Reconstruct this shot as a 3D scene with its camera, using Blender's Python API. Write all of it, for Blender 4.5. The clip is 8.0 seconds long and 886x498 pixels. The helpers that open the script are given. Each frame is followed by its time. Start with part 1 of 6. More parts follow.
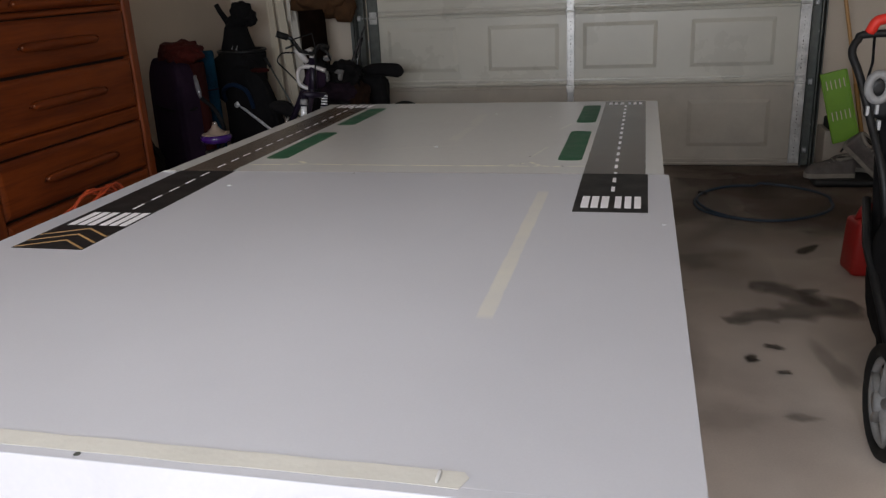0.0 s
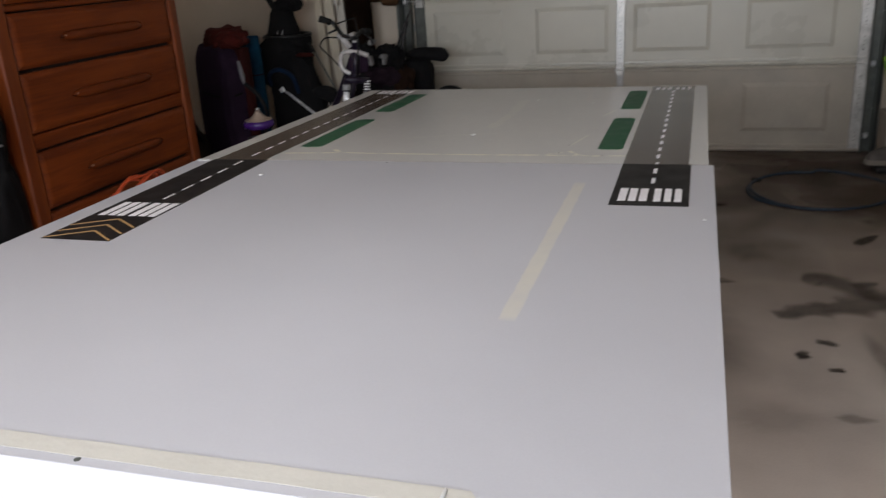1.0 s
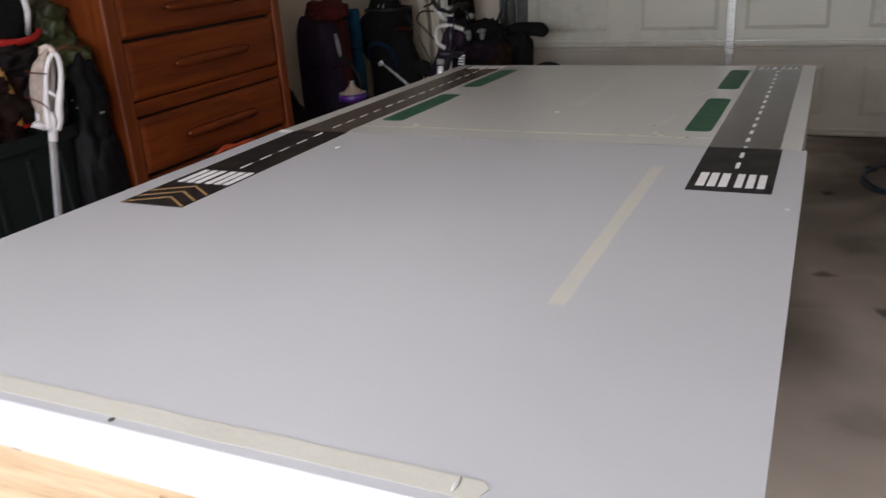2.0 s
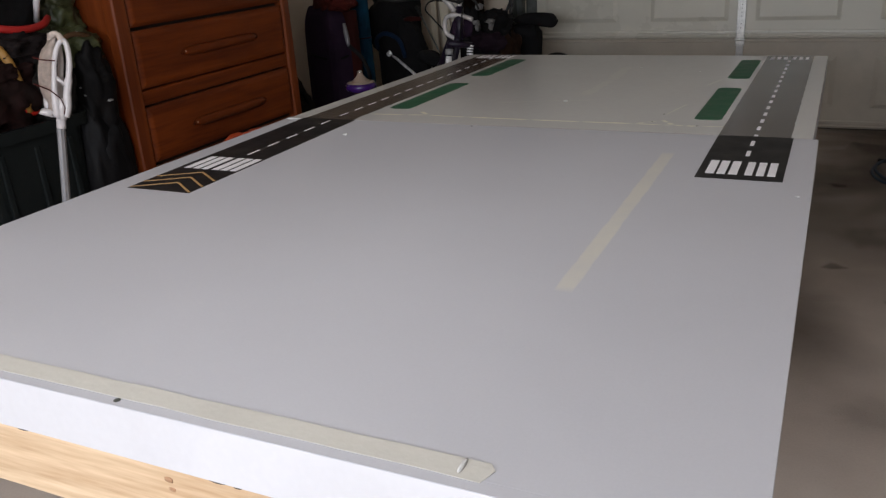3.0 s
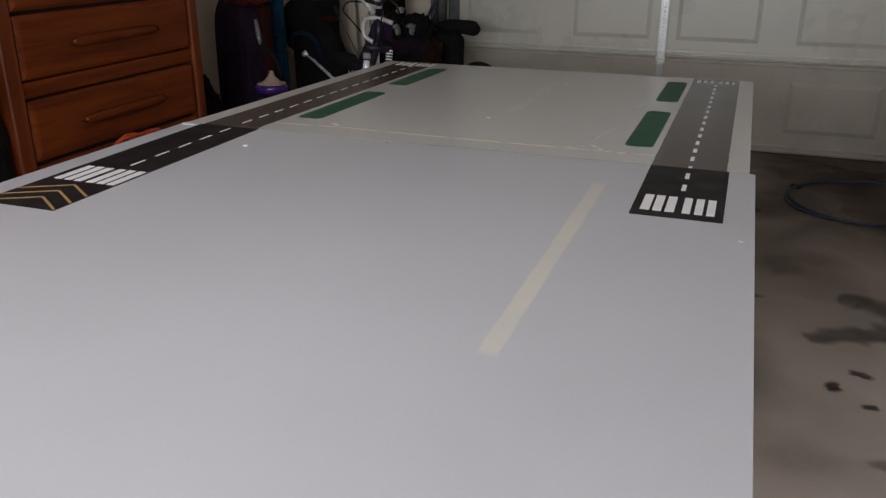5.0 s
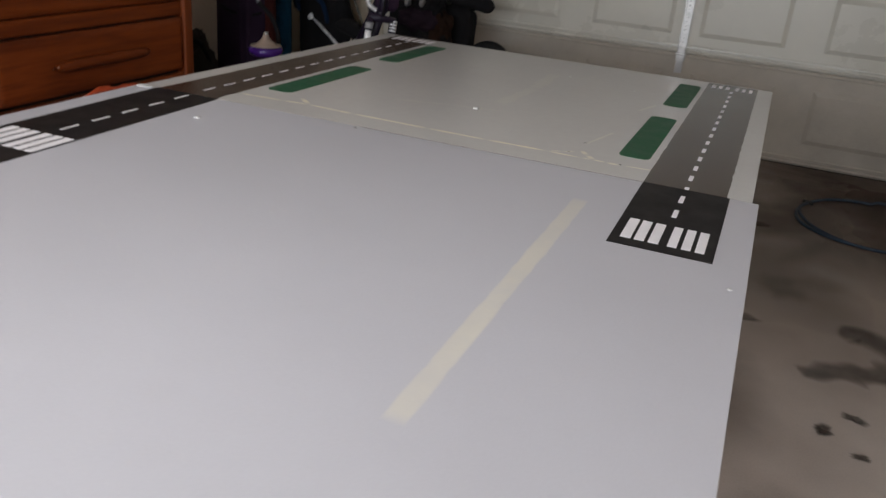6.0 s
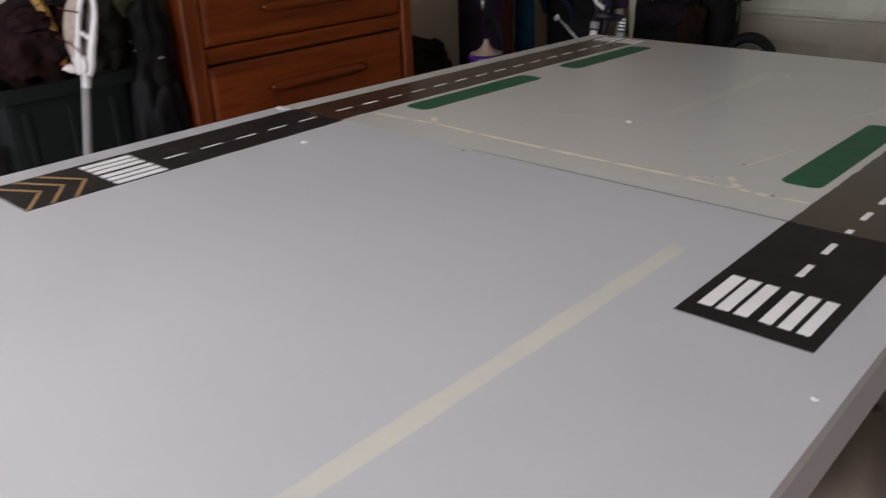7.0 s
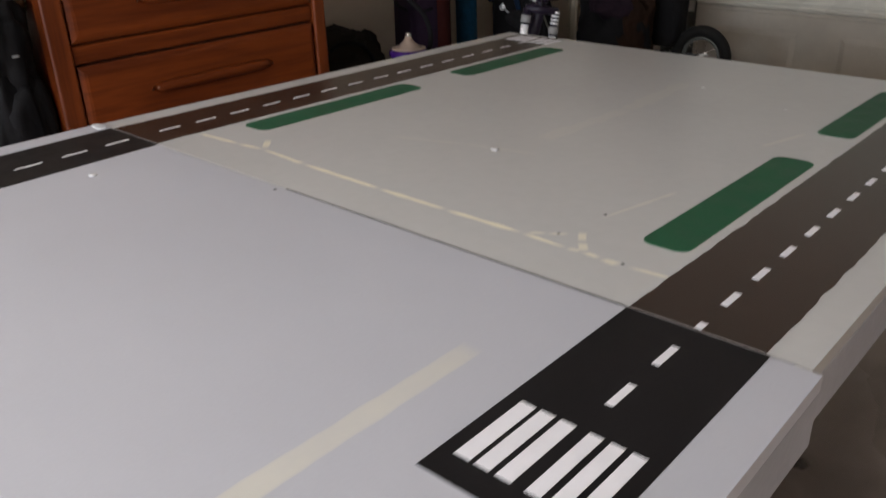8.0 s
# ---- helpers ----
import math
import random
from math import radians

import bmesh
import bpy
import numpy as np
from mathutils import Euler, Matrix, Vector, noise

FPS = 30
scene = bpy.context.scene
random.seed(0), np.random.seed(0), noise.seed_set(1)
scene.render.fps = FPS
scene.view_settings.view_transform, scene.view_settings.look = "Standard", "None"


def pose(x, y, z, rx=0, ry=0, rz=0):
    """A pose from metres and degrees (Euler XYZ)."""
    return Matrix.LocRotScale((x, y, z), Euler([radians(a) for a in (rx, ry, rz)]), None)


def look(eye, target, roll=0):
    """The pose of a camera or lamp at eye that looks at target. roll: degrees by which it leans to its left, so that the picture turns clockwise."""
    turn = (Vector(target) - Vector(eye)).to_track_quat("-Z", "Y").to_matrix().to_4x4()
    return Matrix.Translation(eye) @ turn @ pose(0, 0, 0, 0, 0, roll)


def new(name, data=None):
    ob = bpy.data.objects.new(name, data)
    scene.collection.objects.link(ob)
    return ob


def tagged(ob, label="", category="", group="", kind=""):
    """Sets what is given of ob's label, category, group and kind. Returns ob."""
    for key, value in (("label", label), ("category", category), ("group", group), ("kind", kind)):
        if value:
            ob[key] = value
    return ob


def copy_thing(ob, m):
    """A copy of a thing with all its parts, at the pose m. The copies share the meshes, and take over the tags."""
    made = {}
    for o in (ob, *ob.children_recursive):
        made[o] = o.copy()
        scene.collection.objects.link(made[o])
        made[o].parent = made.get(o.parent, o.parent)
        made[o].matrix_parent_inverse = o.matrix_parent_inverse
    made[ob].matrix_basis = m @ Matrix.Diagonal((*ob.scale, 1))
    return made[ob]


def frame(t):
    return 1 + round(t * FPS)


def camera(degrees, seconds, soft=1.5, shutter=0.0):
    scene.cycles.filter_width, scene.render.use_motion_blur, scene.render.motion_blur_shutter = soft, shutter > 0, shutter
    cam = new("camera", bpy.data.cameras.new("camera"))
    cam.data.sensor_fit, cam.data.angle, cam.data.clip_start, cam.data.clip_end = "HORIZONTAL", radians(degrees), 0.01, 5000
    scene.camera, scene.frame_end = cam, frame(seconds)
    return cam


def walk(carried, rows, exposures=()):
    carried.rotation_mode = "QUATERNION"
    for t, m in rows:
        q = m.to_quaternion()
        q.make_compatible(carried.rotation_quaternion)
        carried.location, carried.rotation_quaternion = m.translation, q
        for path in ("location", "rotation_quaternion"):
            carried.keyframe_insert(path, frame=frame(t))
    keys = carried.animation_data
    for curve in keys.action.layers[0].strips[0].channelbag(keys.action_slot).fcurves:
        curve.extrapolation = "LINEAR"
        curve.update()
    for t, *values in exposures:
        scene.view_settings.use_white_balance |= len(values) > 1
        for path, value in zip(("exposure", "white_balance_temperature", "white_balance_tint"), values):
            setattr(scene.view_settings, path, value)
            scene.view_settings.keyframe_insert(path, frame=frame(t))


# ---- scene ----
cam = camera(56.6, 8.0, soft=1.3, shutter=0.4)
PATH = [
    (0, (0.682, -2.234, 1.479), (0.221, -0.397, 0.837), -2.9),
    (0.2, (0.672, -2.233, 1.48), (0.222, -0.397, 0.828), -3.0),
    (0.4, (0.679, -2.225, 1.486), (0.261, -0.375, 0.851), -1.6),
    (0.5, (0.665, -2.218, 1.488), (0.259, -0.361, 0.867), -1.8),
    (0.6, (0.677, -2.207, 1.489), (0.238, -0.357, 0.867), -2.3),
    (0.8, (0.686, -2.193, 1.485), (0.163, -0.377, 0.831), -3.1),
    (1, (0.713, -2.16, 1.48), (0.134, -0.368, 0.806), -3.7),
    (1.2, (0.726, -2.137, 1.48), (0.052, -0.388, 0.783), -5.7),
    (1.5, (0.754, -2.099, 1.477), (0.056, -0.355, 0.79), -4.3),
    (1.7, (0.764, -2.094, 1.468), (0.032, -0.352, 0.812), -3.4),
    (2, (0.779, -2.099, 1.466), (-0.028, -0.413, 0.755), -3.9),
    (2.2, (0.788, -2.103, 1.459), (-0.054, -0.439, 0.738), -3.5),
    (3.4, (0.77, -2.083, 1.449), (-0.029, -0.405, 0.709), -3.5),
    (3.5, (0.768, -2.064, 1.448), (-0.026, -0.389, 0.695), -3.2),
    (4, (0.727, -2.012, 1.423), (0.014, -0.328, 0.614), 0.6),
    (4.2, (0.724, -1.996, 1.416), (0.033, -0.309, 0.592), 0.5),
    (4.5, (0.714, -1.97, 1.418), (0.07, -0.251, 0.626), 1.2),
    (4.7, (0.704, -1.941, 1.427), (0.075, -0.194, 0.683), 0.0),
    (5.8, (0.7, -1.746, 1.453), (0.053, 0.002, 0.726), 2.2),
    (6, (0.718, -1.663, 1.435), (0.082, 0.062, 0.648), 5.2),
    (6.2, (0.78, -1.559, 1.444), (-0.057, 0.081, 0.664), 2.6),
    (6.3, (0.813, -1.506, 1.451), (-0.164, 0.072, 0.706), 2.5),
    (6.5, (0.877, -1.417, 1.452), (-0.225, 0.078, 0.71), 1.3),
    (6.7, (0.908, -1.347, 1.434), (-0.322, 0.027, 0.66), -1.6),
    (6.9, (0.918, -1.282, 1.437), (-0.342, 0.035, 0.613), -2.0),
    (7, (0.944, -1.236, 1.429), (-0.306, 0.099, 0.62), -2.2),
    (7.1, (0.916, -1.191, 1.426), (-0.284, 0.177, 0.596), -1.0),
    (7.2, (0.925, -1.139, 1.435), (-0.268, 0.237, 0.609), -0.6),
    (7.4, (0.888, -1.049, 1.443), (-0.249, 0.358, 0.591), 1.6),
    (7.5, (0.905, -1.003, 1.426), (-0.226, 0.389, 0.541), 1.1),
    (7.6, (0.893, -0.96, 1.422), (-0.241, 0.42, 0.521), 0.6),
    (7.8, (0.91, -0.869, 1.416), (-0.25, 0.492, 0.52), -0.9),
    (8, (0.945, -0.786, 1.417), (-0.271, 0.553, 0.569), -1.7),
]
walk(cam, [(t, look(eye, target, roll)) for t, eye, target, roll in PATH], exposures=((0.0, -0.16), (0.6, 0.0), (2.0, 0.05), (3.4, -0.28), (4.7, -0.24), (5.8, 0.10), (6.5, 0.18), (7.0, 0.16), (7.5, 0.20), (8.0, 0.44)))

# ---- light: daylight through the open doorway at the garage back, plus added fill ----
world = bpy.data.worlds.new("sky")
scene.world = world
world.use_nodes = True
sky = world.node_tree.nodes.new("ShaderNodeTexSky")
sky.sky_type, sky.sun_disc = 'NISHITA', False
sky.sun_elevation, sky.sun_rotation = radians(48), radians(150)
world.node_tree.links.new(sky.outputs[0], world.node_tree.nodes["Background"].inputs[0])
world.node_tree.nodes["Background"].inputs[1].default_value = 0.12
sun_data = bpy.data.lights.new("sun", 'SUN')
sun_data.energy, sun_data.angle, sun_data.color = 2.0, radians(0.6), (1.0, 0.95, 0.88)
sun = new("sun", sun_data)
sun.matrix_world = look((6.0, 8.0, 12.0), (2.0, 0.0, 0.0))
day_data = bpy.data.lights.new("doorway_daylight", 'AREA')
day_data.shape, day_data.size, day_data.size_y = 'RECTANGLE', 3.2, 0.80
day_data.energy, day_data.color = 146.0, (0.845, 0.905, 1.0)
day = new("doorway_daylight", day_data)
DOORWAY = (-1.40, 1.90, 2.2)
day.matrix_world = look((0.25, -4.35, 1.78), (0.0, 0.0, 1.35))
# Unseen overhead lamp, added to brighten the table top.
fill_data = bpy.data.lights.new("overhead_fill", 'AREA')
fill_data.shape, fill_data.size, fill_data.size_y = 'RECTANGLE', 0.24, 2.30
fill_data.energy, fill_data.color = 14.0, (1.0, 0.99, 0.965)
fill_lamp = new("overhead_fill", fill_data)
fill_lamp.matrix_world = pose(-0.10, -1.80, 2.505)

# ---- helpers for meshes ----
def part(name, bm, material, parent=None, label="", smooth=False):
    me = bpy.data.meshes.new(name)
    bmesh.ops.recalc_face_normals(bm, faces=bm.faces[:])
    bm.to_mesh(me)
    bm.free()
    if smooth:
        for p in me.polygons:
            p.use_smooth = True
    me.materials.append(material)
    ob = new(name, me)
    if parent is not None:
        ob.parent = parent
    if label:
        tagged(ob, label)
    return ob


def twin(name, source, parent, m):
    """Another object on the same mesh, at the pose m under its parent."""
    ob = new(name, source.data)
    ob.parent = parent
    ob.matrix_basis = m
    return ob


def thing(name, m, label, category, group="", kind=""):
    ob = new(name)
    ob.empty_display_size = 0.1
    ob.matrix_basis = m
    return tagged(ob, label, category, group, kind)


def box(bm, x0, x1, y0, y1, z0, z1, bev=0.0, seg=2):
    r = bmesh.ops.create_cube(bm, size=1.0)
    vs = r["verts"]
    for v in vs:
        v.co = Vector(((x0 + x1) / 2 + v.co.x * (x1 - x0), (y0 + y1) / 2 + v.co.y * (y1 - y0), (z0 + z1) / 2 + v.co.z * (z1 - z0)))
    if bev:
        es = list({e for v in vs for e in v.link_edges})
        bmesh.ops.bevel(bm, geom=es, offset=bev, segments=seg, affect='EDGES', profile=0.5)
    return bm


def boxes(*dims, bev=0.0, seg=2):
    bm = bmesh.new()
    for d in dims:
        box(bm, *d, bev=bev, seg=seg)
    return bm


def tube(bm, pts, r, n=10, closed=False):
    pts = [Vector(p) for p in pts]
    rs = r if isinstance(r, (list, tuple)) else [r] * len(pts)
    count = len(pts)
    up = None
    rings = []
    for i, p in enumerate(pts):
        a = pts[(i - 1) % count] if closed or i > 0 else p
        b = pts[(i + 1) % count] if closed or i < count - 1 else p
        d = (b - a).normalized()
        if up is None:
            up = d.orthogonal().normalized()
        up = (up - d * up.dot(d))
        up = up.normalized() if up.length > 1e-6 else d.orthogonal().normalized()
        side = d.cross(up)
        rings.append([bm.verts.new(p + (up * math.cos(k * math.tau / n) + side * math.sin(k * math.tau / n)) * rs[i]) for k in range(n)])
    pairs = list(zip(rings, rings[1:])) + ([(rings[-1], rings[0])] if closed else [])
    for ra, rb in pairs:
        for k in range(n):
            bm.faces.new((ra[k], ra[(k + 1) % n], rb[(k + 1) % n], rb[k]))
    if not closed:
        bm.faces.new(rings[0][::-1])
        bm.faces.new(rings[-1])
    return bm


def lathe(bm, profile, n=24, m=None):
    m = m or Matrix()
    rings = [[bm.verts.new(m @ Vector((r * math.cos(k * math.tau / n), r * math.sin(k * math.tau / n), z))) for k in range(n)] for r, z in profile]
    for ra, rb in zip(rings, rings[1:]):
        for k in range(n):
            bm.faces.new((ra[k], ra[(k + 1) % n], rb[(k + 1) % n], rb[k]))
    bm.faces.new(rings[0][::-1])
    bm.faces.new(rings[-1])
    return bm


def slab(bm, outline, z0, z1, m=None):
    """A prism on an outline of (x, y) corners."""
    m = m or Matrix()
    lo = [bm.verts.new(m @ Vector((x, y, z0))) for x, y in outline]
    hi = [bm.verts.new(m @ Vector((x, y, z1))) for x, y in outline]
    bm.faces.new(lo[::-1])
    bm.faces.new(hi)
    k = len(lo)
    for i in range(k):
        bm.faces.new((lo[i], lo[(i + 1) % k], hi[(i + 1) % k], hi[i]))
    return bm


def lump(centre, radii, seed, amp=0.15, freq=2.2, sub=4, flat=0.0, square=0.85):
    """A soft, creased bundle: a ball pulled out of shape."""
    bm = bmesh.new()
    bmesh.ops.create_icosphere(bm, subdivisions=sub, radius=1.0)
    off = Vector((seed * 7.3, seed * 3.1, seed * 5.7))
    for v in bm.verts:
        d = v.co.normalized()
        k = 1.0 + amp * noise.noise(d * freq + off) + amp * 0.45 * abs(noise.noise(d * freq * 3.1 + off)) + amp * 0.2 * noise.noise(d * freq * 8 + off)
        p = d * k
        p = Vector((math.copysign(abs(p.x) ** square, p.x), math.copysign(abs(p.y) ** square, p.y), math.copysign(abs(p.z) ** square, p.z)))
        if flat and p.z < -flat:
            p.z = -flat + (p.z + flat) * 0.08
        v.co = Vector((centre[0] + p.x * radii[0], centre[1] + p.y * radii[1], centre[2] + p.z * radii[2]))
    return bm


# ---- materials ----
def tree(name):
    m = bpy.data.materials.new(name)
    m.use_nodes = True
    return m, m.node_tree.nodes, m.node_tree.links, m.node_tree.nodes["Principled BSDF"]


def cover_of(n, l, strength, scale, low, high):
    """How far a worn film covers: its 'cover' attribute times a noise."""
    at = n.new("ShaderNodeAttribute")
    at.attribute_name = "cover"
    co, no, fine = n.new("ShaderNodeTexCoord"), n.new("ShaderNodeTexNoise"), n.new("ShaderNodeTexNoise")
    no.inputs["Scale"].default_value, no.inputs["Detail"].default_value = scale, 6.0
    fine.inputs["Scale"].default_value, fine.inputs["Detail"].default_value = scale * 8, 3.0
    l.new(co.outputs["Object"], no.inputs["Vector"])
    l.new(co.outputs["Object"], fine.inputs["Vector"])
    s1 = n.new("ShaderNodeMath")
    s1.operation = 'MULTIPLY_ADD'
    s1.inputs[1].default_value = 0.3
    l.new(fine.outputs["Fac"], s1.inputs[0])
    l.new(no.outputs["Fac"], s1.inputs[2])
    mr = n.new("ShaderNodeMapRange")
    mr.inputs["From Min"].default_value, mr.inputs["From Max"].default_value = low + 0.15, high + 0.15
    mr.inputs["To Min"].default_value, mr.inputs["To Max"].default_value = 0.25, 1.0
    l.new(s1.outputs[0], mr.inputs["Value"])
    mu = n.new("ShaderNodeMath")
    mu.operation = 'MULTIPLY'
    l.new(at.outputs["Fac"], mu.inputs[0])
    l.new(mr.outputs[0], mu.inputs[1])
    mu2 = n.new("ShaderNodeMath")
    mu2.operation = 'MULTIPLY'
    mu2.use_clamp = True
    mu2.inputs[1].default_value = strength
    l.new(mu.outputs[0], mu2.inputs[0])
    return mu2.outputs[0]


def mat(name, col, rough=0.5, metal=0.0, var=0.18, scale=6.0, fine=90.0, bump=0.15, spec=0.5, dist=0.002, stretch=(1, 1, 1), col2=None, rvar=0.08, lift=0.0, worn=None):
    """A mottled surface. worn: (colour, strength, scale, low, high) of a film over it, where the 'cover' attribute and a noise allow."""
    m, n, l, p = tree(name)
    co = n.new("ShaderNodeTexCoord")
    mp = n.new("ShaderNodeMapping")
    mp.inputs["Scale"].default_value = stretch
    mp.inputs["Location"].default_value = (0.0, 0.0, lift)
    l.new(co.outputs["Object"], mp.inputs[0])
    big, small = n.new("ShaderNodeTexNoise"), n.new("ShaderNodeTexNoise")
    big.inputs["Scale"].default_value, big.inputs["Detail"].default_value, big.inputs["Roughness"].default_value = scale, 5.0, 0.6
    small.inputs["Scale"].default_value, small.inputs["Detail"].default_value = fine, 3.0
    for t in (big, small):
        l.new(mp.outputs[0], t.inputs["Vector"])
    add = n.new("ShaderNodeMath")
    add.operation = 'MULTIPLY_ADD'
    add.inputs[1].default_value = 0.35
    l.new(small.outputs["Fac"], add.inputs[0])
    l.new(big.outputs["Fac"], add.inputs[2])
    ramp = n.new("ShaderNodeValToRGB")
    ramp.color_ramp.elements[0].position, ramp.color_ramp.elements[1].position = 0.42, 0.92
    lo = [max(0.0, c * (1 - var)) for c in col]
    hi = list(col2) if col2 else [min(1.0, c * (1 + var)) for c in col]
    ramp.color_ramp.elements[0].color, ramp.color_ramp.elements[1].color = (*lo, 1), (*hi, 1)
    l.new(add.outputs[0], ramp.inputs[0])
    if worn:
        mix = n.new("ShaderNodeMix")
        mix.data_type = 'RGBA'
        l.new(cover_of(n, l, *worn[1:]), mix.inputs["Factor"])
        l.new(ramp.outputs[0], mix.inputs["A"])
        mix.inputs["B"].default_value = (*worn[0], 1)
        l.new(mix.outputs["Result"], p.inputs["Base Color"])
    else:
        l.new(ramp.outputs[0], p.inputs["Base Color"])
    rr = n.new("ShaderNodeMapRange")
    rr.inputs["From Min"].default_value, rr.inputs["From Max"].default_value = 0.3, 0.7
    rr.inputs["To Min"].default_value, rr.inputs["To Max"].default_value = max(0.02, rough - rvar), min(1.0, rough + rvar)
    l.new(big.outputs["Fac"], rr.inputs["Value"])
    l.new(rr.outputs[0], p.inputs["Roughness"])
    p.inputs["Metallic"].default_value = metal
    p.inputs["Specular IOR Level"].default_value = spec
    if bump:
        b = n.new("ShaderNodeBump")
        b.inputs["Strength"].default_value, b.inputs["Distance"].default_value = bump, dist
        l.new(small.outputs["Fac"], b.inputs["Height"])
        l.new(b.outputs[0], p.inputs["Normal"])
    return m


def wood(name, dark, light, rough=0.4, along=1, ring=9.0, spec=0.5):
    """Wood with its grain along one of the axes."""
    st = [ring * 3.0, ring * 3.0, ring * 3.0]
    st[along] = ring * 0.22
    m, n, l, p = tree(name)
    co, mp = n.new("ShaderNodeTexCoord"), n.new("ShaderNodeMapping")
    mp.inputs["Scale"].default_value = st
    l.new(co.outputs["Object"], mp.inputs[0])
    g, f, big = n.new("ShaderNodeTexNoise"), n.new("ShaderNodeTexNoise"), n.new("ShaderNodeTexNoise")
    g.inputs["Scale"].default_value, g.inputs["Detail"].default_value, g.inputs["Distortion"].default_value = 1.0, 6.0, 0.6
    f.inputs["Scale"].default_value, f.inputs["Detail"].default_value = 5.0, 4.0
    big.inputs["Scale"].default_value = 2.5
    l.new(mp.outputs[0], g.inputs["Vector"])
    l.new(mp.outputs[0], f.inputs["Vector"])
    l.new(co.outputs["Object"], big.inputs["Vector"])
    a = n.new("ShaderNodeMath")
    a.operation = 'MULTIPLY_ADD'
    a.inputs[1].default_value = 0.4
    l.new(f.outputs["Fac"], a.inputs[0])
    l.new(g.outputs["Fac"], a.inputs[2])
    a2 = n.new("ShaderNodeMath")
    a2.operation = 'MULTIPLY_ADD'
    a2.inputs[1].default_value = 0.3
    l.new(big.outputs["Fac"], a2.inputs[0])
    l.new(a.outputs[0], a2.inputs[2])
    ramp = n.new("ShaderNodeValToRGB")
    ramp.color_ramp.elements[0].position, ramp.color_ramp.elements[1].position = 0.55, 1.05
    ramp.color_ramp.elements[0].color, ramp.color_ramp.elements[1].color = (*dark, 1), (*light, 1)
    l.new(a2.outputs[0], ramp.inputs[0])
    l.new(ramp.outputs[0], p.inputs["Base Color"])
    p.inputs["Specular IOR Level"].default_value = spec
    p.inputs["Roughness"].default_value = rough
    b = n.new("ShaderNodeBump")
    b.inputs["Strength"].default_value, b.inputs["Distance"].default_value = 0.12, 0.002
    l.new(f.outputs["Fac"], b.inputs["Height"])
    l.new(b.outputs[0], p.inputs["Normal"])
    return m


def film(name, col, rough, strength, scale=14.0, low=0.35, high=0.62):
    """A worn film on a surface: it covers where its 'cover' attribute and a noise allow."""
    m, n, l, p = tree(name)
    p.inputs["Base Color"].default_value = (*col, 1)
    p.inputs["Roughness"].default_value = rough
    l.new(cover_of(n, l, strength, scale, low, high), p.inputs["Alpha"])
    return m


GREY = dict(col=(0.459, 0.452, 0.486), rough=0.36, var=0.05, scale=1.6, fine=260.0, bump=0.05, dist=0.0006, rvar=0.04)
GLOSS = dict(col=(0.526, 0.510, 0.494), rough=0.26, var=0.05, scale=1.3, fine=40.0, bump=0.02, dist=0.0004, rvar=0.0, spec=0.6)
M_TABLE = mat("grey_table_paint", **GREY)
M_TABLE_FAR = mat("grey_table_paint_gloss", **GLOSS)
M_RESIDUE = mat("grey_paint_with_tape_glue", **GREY, lift=0.93, worn=((0.76, 0.685, 0.47), 0.38, 5.0, -0.10, 0.60))
M_FAINT = mat("gloss_paint_with_cream_line", **GLOSS, worn=((0.82, 0.76, 0.58), 0.70, 16.0, -0.05, 0.45))
M_FASCIA = mat("white_primed_board", (0.585, 0.57, 0.59), 0.5, var=0.05, scale=5, bump=0.2)
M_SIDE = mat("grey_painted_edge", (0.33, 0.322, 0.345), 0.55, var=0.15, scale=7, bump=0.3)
M_PINE = wood("raw_pine", (0.40, 0.235, 0.12), (0.70, 0.52, 0.345), 0.6, along=0, ring=11)
M_PINE_LEG = wood("raw_pine_upright", (0.46, 0.28, 0.13), (0.74, 0.55, 0.33), 0.6, along=2)
M_BLACK = mat("black_runway_paint", (0.009, 0.0075, 0.008), 0.48, var=0.3, scale=9, fine=200, bump=0.06, dist=0.0005, spec=0.22)
M_BROWN = mat("brown_black_runway_paint", (0.036, 0.0215, 0.0155), 0.24, var=0.25, scale=5, fine=120, bump=0.02, dist=0.0004, spec=0.58, rvar=0.03)
M_WHITE = mat("white_marking", (0.76, 0.73, 0.755), 0.5, var=0.05, scale=20, bump=0.05)
M_OCHRE = mat("ochre_marking", (0.36, 0.21, 0.085), 0.5, var=0.15, scale=30, bump=0.05)
M_GREEN = mat("green_paint", (0.010, 0.085, 0.036), 0.55, var=0.25, scale=14, fine=150, bump=0.2)
M_TAPE = mat("cream_masking_tape", (0.512, 0.487, 0.446), 0.55, var=0.06, scale=9, bump=0.3)
M_SEAM = mat("dark_joint_dirt", (0.035, 0.03, 0.03), 0.8, var=0.3)
M_CHIP = mat("white_filler", (0.53, 0.52, 0.515), 0.7, var=0.08, scale=60, bump=0.4)
M_CHERRY = wood("cherry_wood", (0.060, 0.0092, 0.0015), (0.170, 0.0336, 0.0050), 0.5, along=1, ring=6, spec=0.22)
M_CHERRY_UP = wood("cherry_wood_upright", (0.074, 0.0126, 0.0023), (0.158, 0.0325, 0.0056), 0.4, along=2, ring=7, spec=0.35)
# Near-black colour that stands in for shade in gaps and holes.
M_DARKGAP = mat("dark_gap_shade", (0.02, 0.009, 0.005), 0.8, var=0.2)
# Pale colour for the highlight spot on the drawer pulls.
M_STUD = mat("pale_highlight_stud", (0.30, 0.15, 0.09), 0.55, var=0.2, scale=40)
M_WALL = mat("beige_wall_paint", (0.62, 0.53, 0.435), 0.75, var=0.07, scale=1.3, fine=180, bump=0.25)
